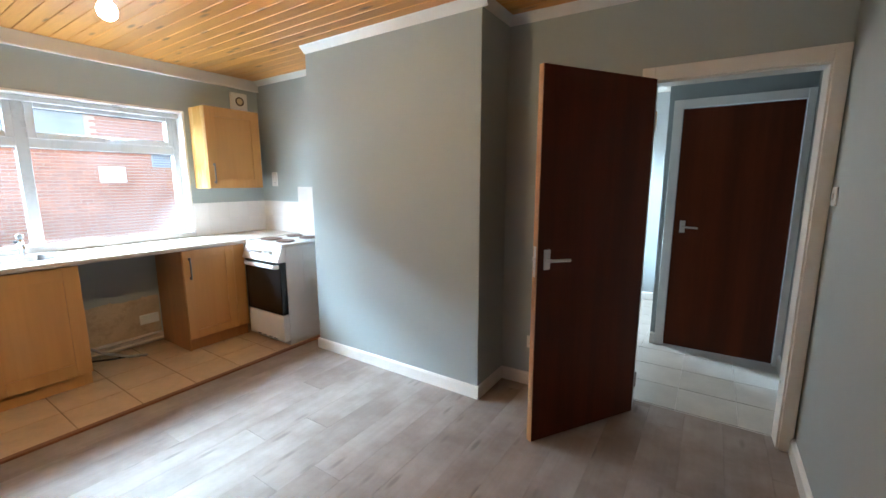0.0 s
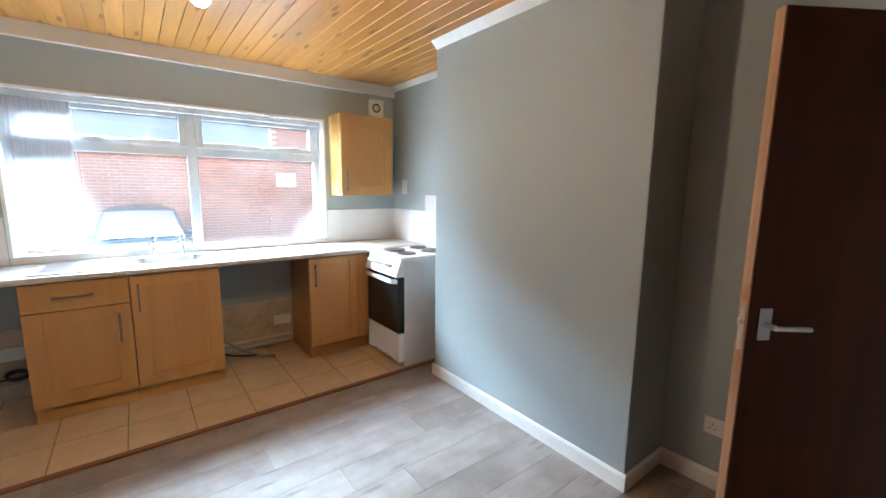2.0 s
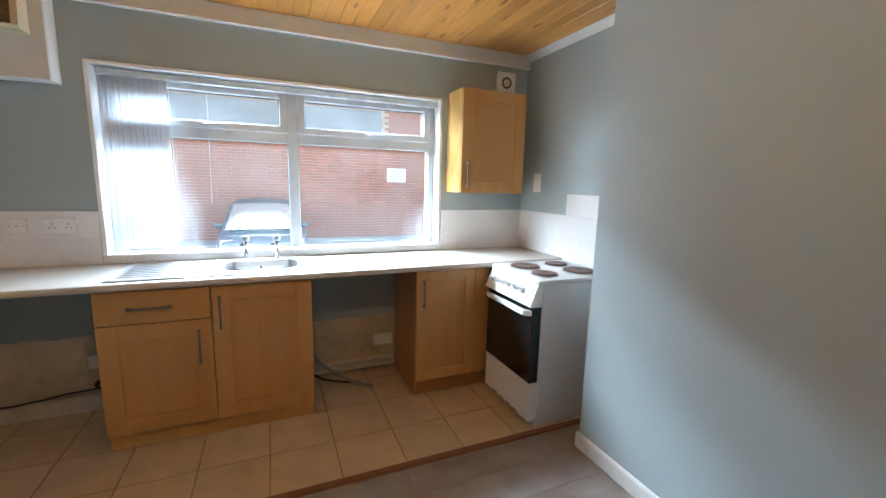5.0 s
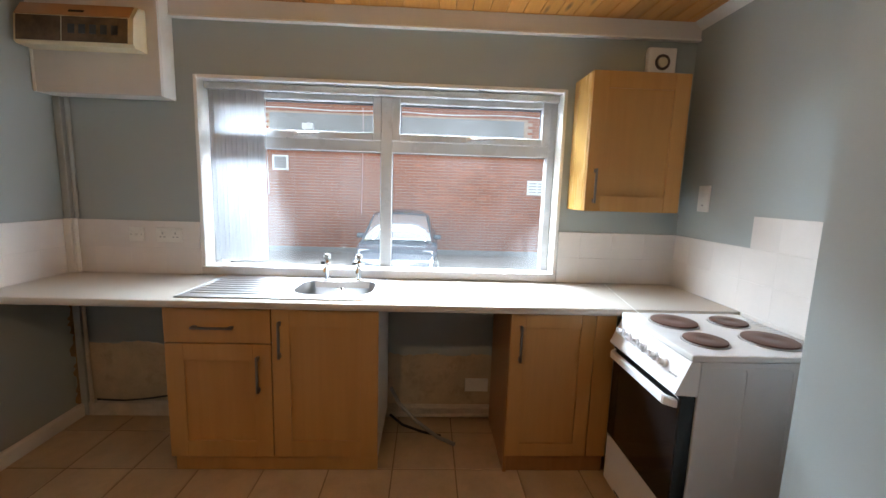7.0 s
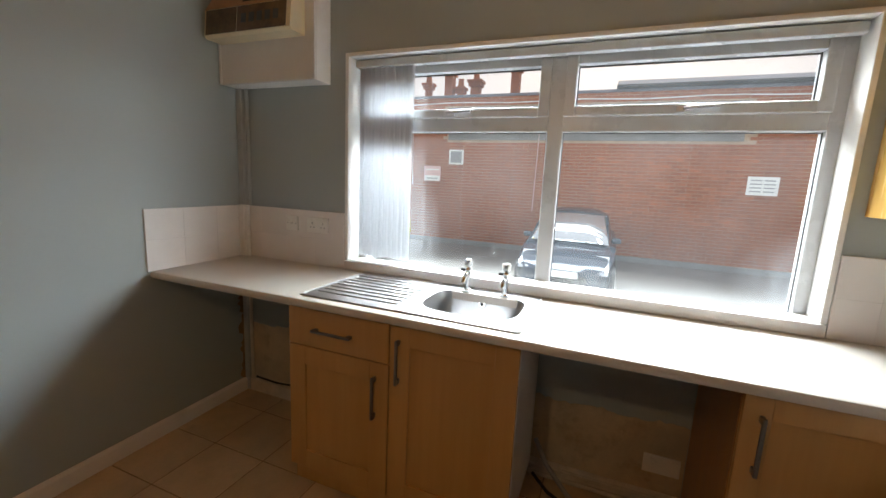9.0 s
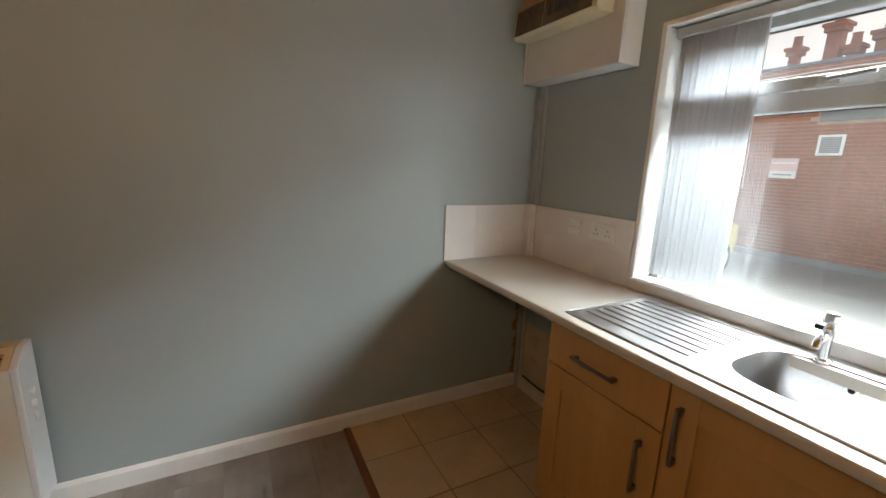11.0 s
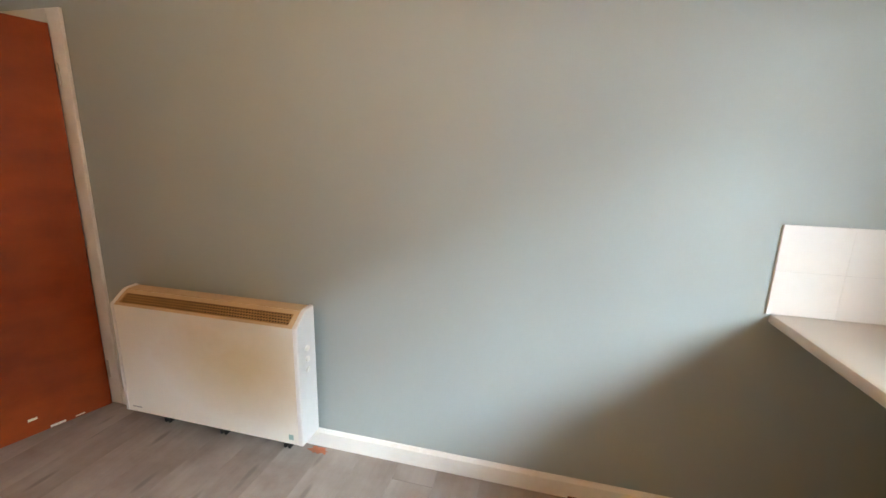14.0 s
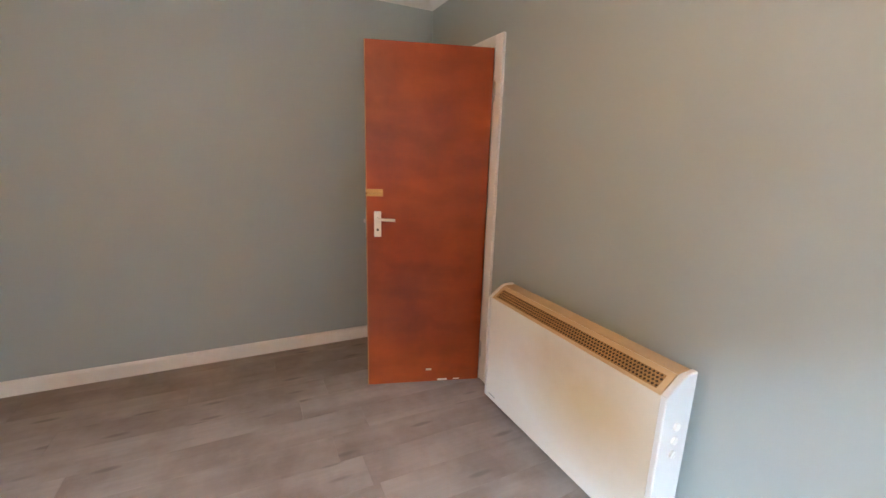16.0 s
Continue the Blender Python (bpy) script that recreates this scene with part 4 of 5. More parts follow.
part("rocker", box(B(), -0.015, -0.010, -0.010, 0.010, -0.016, 0.016, 0.002), M_PLASTIC, ls)


def socket(name, loc, rz, w, label, holes=True):
    """A socket plate on a wall; local y points out of the wall."""
    ob = thing(name, loc, label, "socket", rz=rz)
    pl = part("plate", box(B(), -w / 2, w / 2, 0.001, 0.010, -0.043, 0.043, 0.003), M_PLASTIC, ob)
    if holes:
        cs = (0,) if w < 0.1 else (-w / 4, w / 4)
        for c in cs:
            for dx, dz, hw, hh in ((0, 0.010, 0.003, 0.006), (-0.011, -0.012, 0.005, 0.003), (0.011, -0.012, 0.005, 0.003)):
                part("pin_hole", box(B(), c + dx - hw, c + dx + hw, 0.0100, 0.0106, dz - hh, dz + hh), M_INK, pl)
            if w > 0.1:
                part("rocker", box(B(), c * 0.35 - 0.007, c * 0.35 + 0.007, 0.010, 0.014, 0.018, 0.034, 0.002), M_PLASTIC, pl)
    return ob


aerial = socket("aerial_socket", (XW + 0.010, -0.425, 1.138), -90, 0.086, "white single aerial outlet on the splashback tiles", False)
part("aerial_outlet", tube(B(), (0, 0.010, 0.0), (0, 0.014, 0.0), 0.007), M_ALU, aerial, "small round metal outlet", True)
for x in (-0.030, 0.030):
    part("fixing_screw", tube(B(), (x, 0.010, 0), (x, 0.0108, 0), 0.0035, seg=10), M_INK, aerial)
socket("double_socket", (XW + 0.010, -0.240, 1.138), -90, 0.147, "white double socket on the splashback tiles")
socket("double_socket", (-0.990, 2.749, 0.315), 182.5, 0.147, "white double socket low on the alcove wall")
socket("socket_under_worktop", (XW + 0.004, 1.61, 0.225), -90, 0.147, "aged cream blank socket box under the worktop", False)
socket("socket_under_worktop", (XW + 0.004, -0.12, 0.31), -90, 0.147, "aged cream blank socket box under the worktop", False)

# meter boxing and fuse board in the south-west corner
mb = thing("meter_boxing", (XW, YS, 1.897), "white painted boxing high in the corner below the fuse board", "boxing")
part("front_board", box(B(), 0.112, 0.130, 0.004, 0.658, 0.0, ZC - 1.898, 0.003), M_BOARD, mb)
part("side_board", box(B(), 0.001, 0.1119, 0.640, 0.658, 0.0, ZC - 1.898, 0.003), M_WHITE, mb)
part("bottom_board", box(B(), 0.001, 0.1119, 0.004, 0.6399, 0.001, 0.018, 0.002), M_WHITE, mb)
part("edge_bead", box(B(), 0.1301, 0.1360, 0.003, 0.018, 0.0, ZC - 1.898, 0.002), M_WHITE, mb)

fb = thing("fuse_board", (XW + 0.131, -0.795, 2.105), "old cream fuse board with a brown smoked cover on the boxing", "fuse board")
bm = B()
prism(bm, [(0.0, 0.0), (0.092, 0.0), (0.105, 0.012), (0.092, 0.140), (0.050, 0.205), (0.0, 0.215)], "y", 0.0, 0.575)
part("housing", bm, M_OLDPL, fb, "yellowed cream housing")
for a, b in ((0.012, 0.225), (0.232, 0.548)):
    bm = B()
    prism(bm, [(0.1040, 0.016), (0.1080, 0.016), (0.0958, 0.137), (0.0918, 0.137)], "y", a, b)
    cv = part("smoked_cover", bm, M_TINTED, fb, "brown smoked plastic cover")
part("brown_top_cover", prism(B(), [(0.0915, 0.1405), (0.0955, 0.1430), (0.0535, 0.2080), (0.0495, 0.2055)], "y", 0.004, 0.555), mk("tan_plastic", (0.42, 0.24, 0.12), 0.35), fb, "tan brown top flap")
part("label_plate", prism(B(), [(0.0830, 0.1600), (0.0850, 0.1620), (0.0770, 0.1740), (0.0750, 0.1720)], "y", 0.255, 0.330), M_HOLE, fb)
for k in range(5):
    part("fuse_carrier", prism(B(), [(0.1020, 0.055), (0.1055, 0.055), (0.1010, 0.100), (0.0975, 0.100)], "y", 0.262 + k * 0.052, 0.294 + k * 0.052), M_RUBBER, fb)

pc = thing("pipe_boxing", (XW, -0.795, 0), "painted pipe boxing running up the corner", "pipe")
part("upper_casing", box(B(), 0.001, 0.036, -0.018, 0.022, 1.222, 1.896, 0.004), M_GPIPE, pc)
part("upper_pipe", tube(B(), (0.014, 0.042, 1.222), (0.014, 0.042, 1.896), 0.011), M_GPIPE, pc, "", True)
part("mid_casing", box(B(), 0.011, 0.046, -0.018, 0.022, ZT + 0.001, 1.2215, 0.004), M_WHITE, pc, "white painted casing")
part("mid_pipe", tube(B(), (0.024, 0.034, ZT + 0.001), (0.024, 0.034, 1.2215), 0.011), M_WHITE, pc, "", True)
part("lower_pipe", tube(B(), (0.024, 0.034, 0.01), (0.024, 0.034, 0.868), 0.010), M_PIPE, pc, "old cream painted pipe", True)
part("lower_casing", box(B(), 0.001, 0.035, -0.05, 0.016, 0.01, 0.868, 0.004), M_GPIPE, pc)

# bare plaster below the worktop, with its ragged paint edge


def ragged(name, x, y0, y1, z0, ztop, seed):
    rnd = random.Random(seed)
    bm = B()
    n = 28
    top, bot = [], []
    h = ztop
    for i in range(n + 1):
        y = y0 + (y1 - y0) * i / n
        h = ztop + 0.007 * math.sin(i * 0.5 + seed) + rnd.uniform(-0.007, 0.007)
        top.append((y, h))
    prism(bm, [(y0, z0)] + top + [(y1, z0)], "x", x + 0.0005, x + 0.003)
    return structure(name, bm, M_PLASTER, "bare cream stained plaster below the worktop", "plaster")


ragged("plaster_left", XW, -0.772, 0.06, 0.09, 0.47, 3)
ragged("plaster_gap", XW, 1.04, 1.70, 0.08, 0.42, 8)
rc = random.Random(21)
edge = [(0.058 + 0.010 * math.sin(i * 0.7) + rc.uniform(-0.014, 0.014), 0.09 + 0.77 * i / 44) for i in range(45)]
sp = tagged(part("plaster_corner", prism(B(), [(0.03, 0.09)] + edge + [(0.03, 0.86)], "y", 0.001, 0.003), M_STAINED), "strip of bare stained plaster in the corner", "plaster", kind="structure")
sp.matrix_world = south

wp = thing("water_pipes", (XW, 1.05, 0.008), "pair of old painted pipes along the wall base", "pipe")
part("pipe", tube(B(), (0.045, 0.0, 0.030), (0.045, 0.640, 0.030), 0.011), M_PIPE, wp, "", True)
part("pipe", tube(B(), (0.040, 0.0, 0.070), (0.040, 0.640, 0.074), 0.008), M_PIPE, wp, "", True)
wh = thing("waste_hose", (XW, 1.07, 0.008), "grey flexible hose lying on the floor tiles", "hose")
part("hose", wire(B(), [(0.06, 0.0, 0.22), (0.10, 0.06, 0.13), (0.16, 0.16, 0.06), (0.25, 0.29, 0.012), (0.32, 0.385, 0.012)], 0.011, 10), M_INK, wh, "", True)
part("hose", wire(B(), [(0.08, 0.0, 0.05), (0.14, 0.08, 0.02), (0.20, 0.20, 0.012), (0.24, 0.31, 0.012)], 0.008, 8), M_RUBBER, wh, "black cable", True)
cb = thing("loose_cable", (XW, -0.30, 0.06), "dark cable lying along the skirting under the worktop", "cable")
part("cable", wire(B(), [(0.035, -0.42, 0.055), (0.04, -0.25, 0.052), (0.045, -0.12, 0.068), (0.04, 0.0, 0.085), (0.04, 0.30, 0.10)], 0.006, 8), M_RUBBER, cb, "", True)
bm = B()
for k in range(4):
    wire(bm, [(0.03 + 0.012 * k, 0.20 + 0.055 * math.cos(a), 0.100 + 0.010 * k + 0.028 * math.sin(a)) for a in (2 * math.pi * i / 18 for i in range(18))], 0.006, 6)
part("coil", bm, M_RUBBER, cb, "coil of black cable", True)

# ---- pendant bulb ----
pb = thing("pendant_bulb", (-1.90, 0.81, ZC), "lit bare bulb hanging from a white flex", "lamp")
part("ceiling_rose", lathe(B(), [(0.045, 0.0), (0.044, -0.010), (0.030, -0.026), (0.006, -0.030)], (0, 0, 0), 28), M_PLASTIC, pb, "white ceiling rose", True)
part("flex", tube(B(), (0, 0, -0.028), (0, 0, -0.345), 0.0035, seg=8), M_PLASTIC, pb, "white flex", True)
part("lampholder", lathe(B(), [(0.008, -0.335), (0.017, -0.345), (0.019, -0.385), (0.016, -0.392)], (0, 0, 0), 20), M_OLDPL, pb, "cream bulb holder", True)
part("bulb", lathe(B(), [(0.012, -0.391), (0.016, -0.402), (0.026, -0.414), (0.030, -0.430), (0.027, -0.447), (0.015, -0.459), (0.003, -0.462)], (0, 0, 0), 24), M_BULB, pb, "glowing warm bulb", True)

# ---- storage heater ----
hm = south @ pose(2.825, 0.065, 0)
sh = thing("storage_heater", (0, 0, 0), "white storage heater with heat-browned top grille, standing on the laminate", "heater")
sh.matrix_world = hm
HW, Y0, Y1 = 0.495, 0.0, 0.135
bm = B()
prism(bm, [(Y0, 0.143), (Y1, 0.143), (Y1, 0.696), (Y1 - 0.072, 0.745), (Y0, 0.748)], "x", -HW + 0.022, HW - 0.022)
part("body", bm, M_HEATER, sh)
for s in (-1, 1):
    bm = B()
    a, b = sorted((s * (HW - 0.0215), s * HW))
    prism(bm, [(Y0, 0.140), (Y1 + 0.002, 0.140), (Y1 + 0.002, 0.700), (Y1 - 0.066, 0.752), (Y1 - 0.078, 0.757), (Y0, 0.760)], "x", a, b)
    bmesh.ops.bevel(bm, geom=list(bm.edges), offset=0.003, segments=2, affect="EDGES")
    ep = part("end_cap", bm, M_ENAMEL, sh, "white end cap", True)
    if s < 0:
        for z, kind in ((0.585, 0), (0.535, 1), (0.485, 1)):
            bm = B()
            tube(bm, (-HW, 0.070, z), (-HW - 0.008, 0.070, z), 0.013)
            part("control_knob", bm, M_PLASTIC, ep, "small white control knob", True)
bm = B()
prism(bm, [(Y1 - 0.001, 0.6965), (Y1 + 0.002, 0.6985), (Y1 - 0.068, 0.7515), (Y1 - 0.072, 0.7495)], "x", -HW + 0.024, HW - 0.024)
tp = part("grille_plate", bm, M_HEATTOP, sh, "heat-browned cream grille plate")
part("top_plate", box(B(), -HW + 0.024, HW - 0.024, Y0, Y1 - 0.073, 0.7490, 0.7550, 0.002, 2), M_HEATTOP, sh, "heat-browned cream top plate")
u = Vector((0, -0.070, 0.053)).normalized()
nrm = Vector((0, 0.053, 0.070)).normalized()
o = Vector((0, Y1 + 0.001, 0.6995))
bm = B()
q = [o + u * d + nrm * e for d, e in ((0.012, 0.0006), (0.066, 0.0006), (0.066, 0.0018), (0.012, 0.0018))]
prism(bm, [(p.y, p.z) for p in q], "x", -HW + 0.045, HW - 0.045)
part("grille_strip", bm, mk("scorched_brown_strip", (0.34, 0.20, 0.075), 0.45, big=9, amount=0.15), tp, "scorched brown grille strip")
bm = B()
for row in range(4):
    for i in range(62):
        xc = -HW + 0.05 + i * 0.0143 + (0.007 if row % 2 else 0)
        c = o + u * (0.020 + row * 0.0130) + nrm * 0.0024 + Vector((xc, 0, 0))
        q = [bm.verts.new(c + Vector((dx, 0, 0)) + u * du) for dx, du in ((-0.0058, 0), (0, -0.0056), (0.0058, 0), (0, 0.0056))]
        bm.faces.new(q)
part("grille_mesh", bm, mk("brown_grille_shadow", (0.05, 0.03, 0.015), 0.8), tp, "dark grille openings")
part("name_plate", box(B(), HW - 0.10, HW - 0.045, Y1 + 0.0005, Y1 + 0.0018, 0.168, 0.173), M_INK, sh)
part("rating_label", box(B(), -HW + 0.045, -HW + 0.068, Y1 + 0.0005, Y1 + 0.0018, 0.165, 0.190), mk("teal_label", (0.30, 0.46, 0.45), 0.5), sh, "small teal rating label")
for x in (-0.32, 0.05, 0.40):
    for d in (-0.012, 0.012):
        ft = part("foot", box(B(), x + d - 0.006, x + d + 0.006, -0.050, 0.012, 0.0, 0.1425, 0.002), M_RUBBER, sh, "black steel foot")
part("wall_bracket", box(B(), -0.25, 0.25, -0.064, -0.001, 0.55, 0.60), M_RUBBER, sh, "dark wall bracket")

# orange smear on the floor beside the heater
bm = B()
rs = random.Random(11)
prism(bm, [((0.050 + rs.uniform(-0.018, 0.018)) * math.cos(a), (0.020 + rs.uniform(-0.008, 0.008)) * math.sin(a)) for a in (2 * math.pi * k / 22 for k in range(22))], "z", 0.0004, 0.0011)
sm = tagged(part("paint_smear", bm, mk("orange_paint_smear", (0.42, 0.13, 0.06), 0.6, big=20, amount=0.25)), "thin orange paint smear on the laminate by the heater", "stain")
sm.location = (-1.80, south_y(-1.80) + 0.048, 0)

# ---- outside ----
bm = B()
for quad in (((-4.5, -60, -0.55), (-13.2, -60, -0.20), (-13.2, 60, -0.20), (-4.5, 60, -0.55)), ((-13.2, -60, -0.20), (-400, -300, -0.20), (-400, 300, -0.20), (-13.2, 60, -0.20)),
             ((-4.5, -60, -0.55), (-4.5, 60, -0.55), (400, 300, -0.55), (400, -300, -0.55))):
    bm.faces.new([bm.verts.new(p) for p in quad])
bmesh.ops.remove_doubles(bm, verts=bm.verts, dist=0.001)
structure("ground", bm, M_ASPH, "grey tarmac yard outside the window", "ground")

BXF = -12.5       # face of the brick building
hb = thing("brick_building", (BXF, 0, -0.21), "red brick building with a grey concrete band across the yard", "building")
part("wall", box(B(), -6.0, -0.012, -22, 22, -0.2, 3.76), M_MORTAR, hb, "brick wall core")
part("concrete_band", box(B(), -0.5, 0.03, -2.78, 3.72, 2.71, 3.51, 0.01), M_CONC, hb, "long grey concrete band")
part("base_course", box(B(), -0.5, 0.04, -22, 22, -0.2, 0.10, 0.01), M_CONC, hb, "dark concrete base course")
part("coping", box(B(), -0.4, 0.06, -22, 22, 3.761, 3.82, 0.012), M_SLATE, hb, "dark weathered stone coping")
part("gutter", tube(B(), (0.12, 1.2, 3.85), (0.12, 22, 3.85), 0.05), M_RUBBER, hb, "dark gutter", True)
bm = B()
prism(bm, [(0.10, 3.83), (-3.0, 4.70), (-6.0, 3.83)], "y", 1.2, 22)
part("roof", bm, M_SLATE, hb, "blue-grey slate roof")
part("rear_roof", box(B(), -5.9, -0.41, -22, 1.1995, 3.765, 3.80), M_SLATE, hb, "low slate roof")
for y, w, h, x in ((-4.2, 0.29, 1.10, -3.5), (-1.9, 0.27, 1.12, -3.5), (-3.25, 0.30, 0.72, -3.5), (-5.0, 0.20, 0.70, -3.5), (-3.80, 0.20, 0.52, -3.5), (-8.2, 0.45, 1.1, -3.5), (-12.0, 0.45, 1.2, -3.5)):
    bm = B()
    box(bm, x - w / 2, x + w / 2, y - w / 2, y + w / 2, 3.79, 4.3 + h)
    box(bm, x - w / 2 - 0.06, x + w / 2 + 0.06, y - w / 2 - 0.06, y + w / 2 + 0.06, 4.3 + h - 0.20, 4.3 + h - 0.08)
    box(bm, x - w / 2 - 0.10, x + w / 2 + 0.10, y - w / 2 - 0.10, y + w / 2 + 0.10, 4.3 + h - 0.08, 4.3 + h)
    st = part("chimney", bm, M_BRICK, hb, "red brick chimney stack")
    part("chimney_pot", lathe(B(), [(0.11, 4.3 + h), (0.09, 4.3 + h + 0.25), (0.11, 4.3 + h + 0.27)], (x, y, 0), 12), M_BRICK, st, "", True)
cable = part("wall_cable", wire(B(), [(0.03, -12 + i * 0.6, 3.62 + 0.02 * math.sin(i * 1.3)) for i in range(30)], 0.012, 6), M_SIGN, hb, "pale cable along the wall")
part("down_cable", wire(B(), [(0.04, -0.42, 3.7), (0.04, -0.43, 2.4), (0.03, -0.46, 1.0)], 0.007, 6), M_PINKS, hb, "thin pale cable down the wall")

sg = thing("wall_sign", (BXF + 0.012, 4.16, 1.61), "white notice board on the brick wall", "sign")
part("board", box(B(), 0.0, 0.02, -0.27, 0.27, -0.19, 0.19, 0.004), M_SIGN, sg)
for k in range(4):
    for y0, y1 in ((-0.22, -0.02), (0.02, 0.21)):
        part("print_bar", box(B(), 0.020, 0.022, y0, y1, 0.10 - 0.075 * k, 0.125 - 0.075 * k), M_INK, sg)
sg2 = thing("warning_sign", (BXF + 0.012, -3.20, 1.615), "faded pink and white sign on the brick wall", "sign")
part("board", box(B(), 0.0, 0.02, -0.24, 0.24, -0.20, 0.20, 0.004), M_PINKS, sg2)
part("white_panel", box(B(), 0.020, 0.023, -0.22, 0.22, -0.19, -0.05), M_SIGN, sg2)
part("print_bar", box(B(), 0.020, 0.023, -0.20, 0.20, 0.09, 0.12), M_SIGN, sg2)
part("print_bar", box(B(), 0.023, 0.025, -0.16, 0.16, -0.14, -0.11), M_INK, sg2)
vt = thing("wall_vent", (BXF + 0.012, -2.53, 2.06), "white framed square wall vent", "vent")
part("frame", box(B(), 0.0, 0.03, -0.20, 0.20, -0.19, 0.19, 0.005), M_SIGN, vt)
part("grille", box(B(), 0.028, 0.034, -0.15, 0.15, -0.145, 0.145), M_CONC, vt, "grey louvred grille")
for k in range(7):
    part("louvre", box(B(), 0.034, 0.042, -0.145, 0.145, -0.13 + k * 0.04, -0.112 + k * 0.04), M_INK, vt)
av = thing("louvred_vent", (BXF + 0.012, 5.3, 1.98), "dark grey louvred vent on the brick wall", "vent")
part("frame", box(B(), 0.0, 0.04, -0.27, 0.27, -0.17, 0.17, 0.01), M_CONC, av)
for k in range(5):
    part("louvre", box(B(), 0.04, 0.055, -0.245, 0.245, -0.145 + k * 0.064, -0.108 + k * 0.064), M_SLATE, av)
wl = thing("wall_lamp", (BXF + 0.03, -1.8, 2.95), "grey outdoor wall lamp on the concrete band", "lamp")
part("housing", box(B(), 0.001, 0.13, -0.14, 0.14, -0.06, 0.10, 0.02), M_GREYM, wl)
part("bracket", tube(B(), (0.0, 0, 0.14), (0.10, 0, 0.09), 0.015), M_GREYM, wl, "", True)

# parked cars: both with their noses towards the house


def hatchback(loc, rz, paint, label, rear=2.95):
    """A small five-door car; local x runs from the nose backwards, y across, z up from the ground."""
    car = thing("parked_car", loc, label, "car", "parked cars", rz=rz)
    # stations: x, half width, sill, shoulder, crown
    ST = [(0.00, 0.54, 0.28, 0.48, 0.53), (0.10, 0.68, 0.20, 0.57, 0.62), (0.35, 0.76, 0.18, 0.65, 0.71), (0.80, 0.80, 0.18, 0.73, 0.79), (1.05, 0.81, 0.18, 0.78, 0.83),
          (1.70, 0.81, 0.18, 0.86, 0.89), (2.60, 0.81, 0.18, 0.88, 0.91), (3.30, 0.79, 0.20, 0.90, 0.93), (3.60, 0.70, 0.26, 0.86, 0.90)]
    bm = B()
    rows = []
    for x, hw, zl, zs, zt in ST:
        prof = [(-hw * 0.92, zl), (-hw, zl + (zs - zl) * 0.45), (-hw * 0.97, zs), (-hw * 0.85, zs + (zt - zs) * 0.75), (-hw * 0.45, zt), (0, zt + 0.008),
                (hw * 0.45, zt), (hw * 0.85, zs + (zt - zs) * 0.75), (hw * 0.97, zs), (hw, zl + (zs - zl) * 0.45), (hw * 0.92, zl)]
        rows.append([bm.verts.new((x, y, z)) for y, z in prof])
    for a, b in zip(rows, rows[1:]):
        for i in range(len(a) - 1):
            bm.faces.new((a[i], a[i + 1], b[i + 1], b[i]))
        bm.faces.new((a[-1], a[0], b[0], b[-1]))
    bm.faces.new(rows[0])
    bm.faces.new(list(reversed(rows[-1])))
    part("body", bm, paint, car, "", True)
    GT = [(0.95, 0.74, 0.70, 0.79, 0.83), (1.72, 0.74, 0.64, 0.85, 1.33), (2.05, 0.74, 0.63, 0.86, 1.40), (2.75, 0.70, 0.55, 0.89, 1.40), (3.20, 0.69, 0.53, 0.90, 1.32), (3.55, 0.64, 0.58, 0.90, 0.95)]
    bm = B()
    rows = [[bm.verts.new(p) for p in ((x, -wb, zb), (x, -wt * 0.97, zt - 0.08), (x, -wt * 0.74, zt - 0.012), (x, 0, zt + 0.02), (x, wt * 0.74, zt - 0.012), (x, wt * 0.97, zt - 0.08), (x, wb, zb))] for x, wb, wt, zb, zt in GT]
    for a, b in zip(rows, rows[1:]):
        for i in range(6):
            bm.faces.new((a[i], a[i + 1], b[i + 1], b[i]))
    bm.faces.new(rows[0])
    bm.faces.new(list(reversed(rows[-1])))
    part("cabin", bm, paint, car, "roof and pillars", True)
    bm = B()
    vs = [bm.verts.new(p) for p in ((0.985, -0.66, 0.845), (1.68, -0.54, 1.295), (1.68, -0.27, 1.312), (0.985, -0.33, 0.856), (1.68, 0.0, 1.318), (0.985, 0, 0.860), (1.68, 0.27, 1.312), (0.985, 0.33, 0.856), (1.68, 0.54, 1.295), (0.985, 0.66, 0.845))]
    for q in ((0, 3, 2, 1), (3, 5, 4, 2), (5, 7, 6, 4), (7, 9, 8, 6)):
        bm.faces.new([vs[i] for i in q])
    bmesh.ops.translate(bm, vec=(-0.014, 0, 0.020), verts=bm.verts)
    gl = part("windscreen", bm, M_CARGL, car, "windscreen that mirrors the pale sky", True)
    gl.modifiers.new("thickness", "SOLIDIFY").thickness = 0.006
    for s in (-1, 1):
        bm = B()
        q = [(1.55, s * 0.685, 0.93), (1.86, s * 0.585, 1.30), (2.70, s * 0.575, 1.32), (3.05, s * 0.655, 0.95)]
        f = [bm.verts.new((x, y + s * 0.012, z)) for x, y, z in q]
        bm.faces.new(f)
        g = part("side_window", bm, M_CARGL, car)
        g.modifiers.new("thickness", "SOLIDIFY").thickness = 0.006
        bm = B()
        box(bm, 1.25, 1.34, *sorted((s * 0.70, s * 0.865)), 0.86, 0.965, 0.035)
        mr = part("wing_mirror", bm, paint, car, "", True)
        bm = B()
        prism(bm, [(0.05, 0.50), (0.11, 0.59), (0.52, 0.735), (0.54, 0.70), (0.20, 0.54)], "y", *sorted((s * 0.50, s * 0.69)))
        part("headlight", bm, M_LAMPG, car, "clear headlight", True)
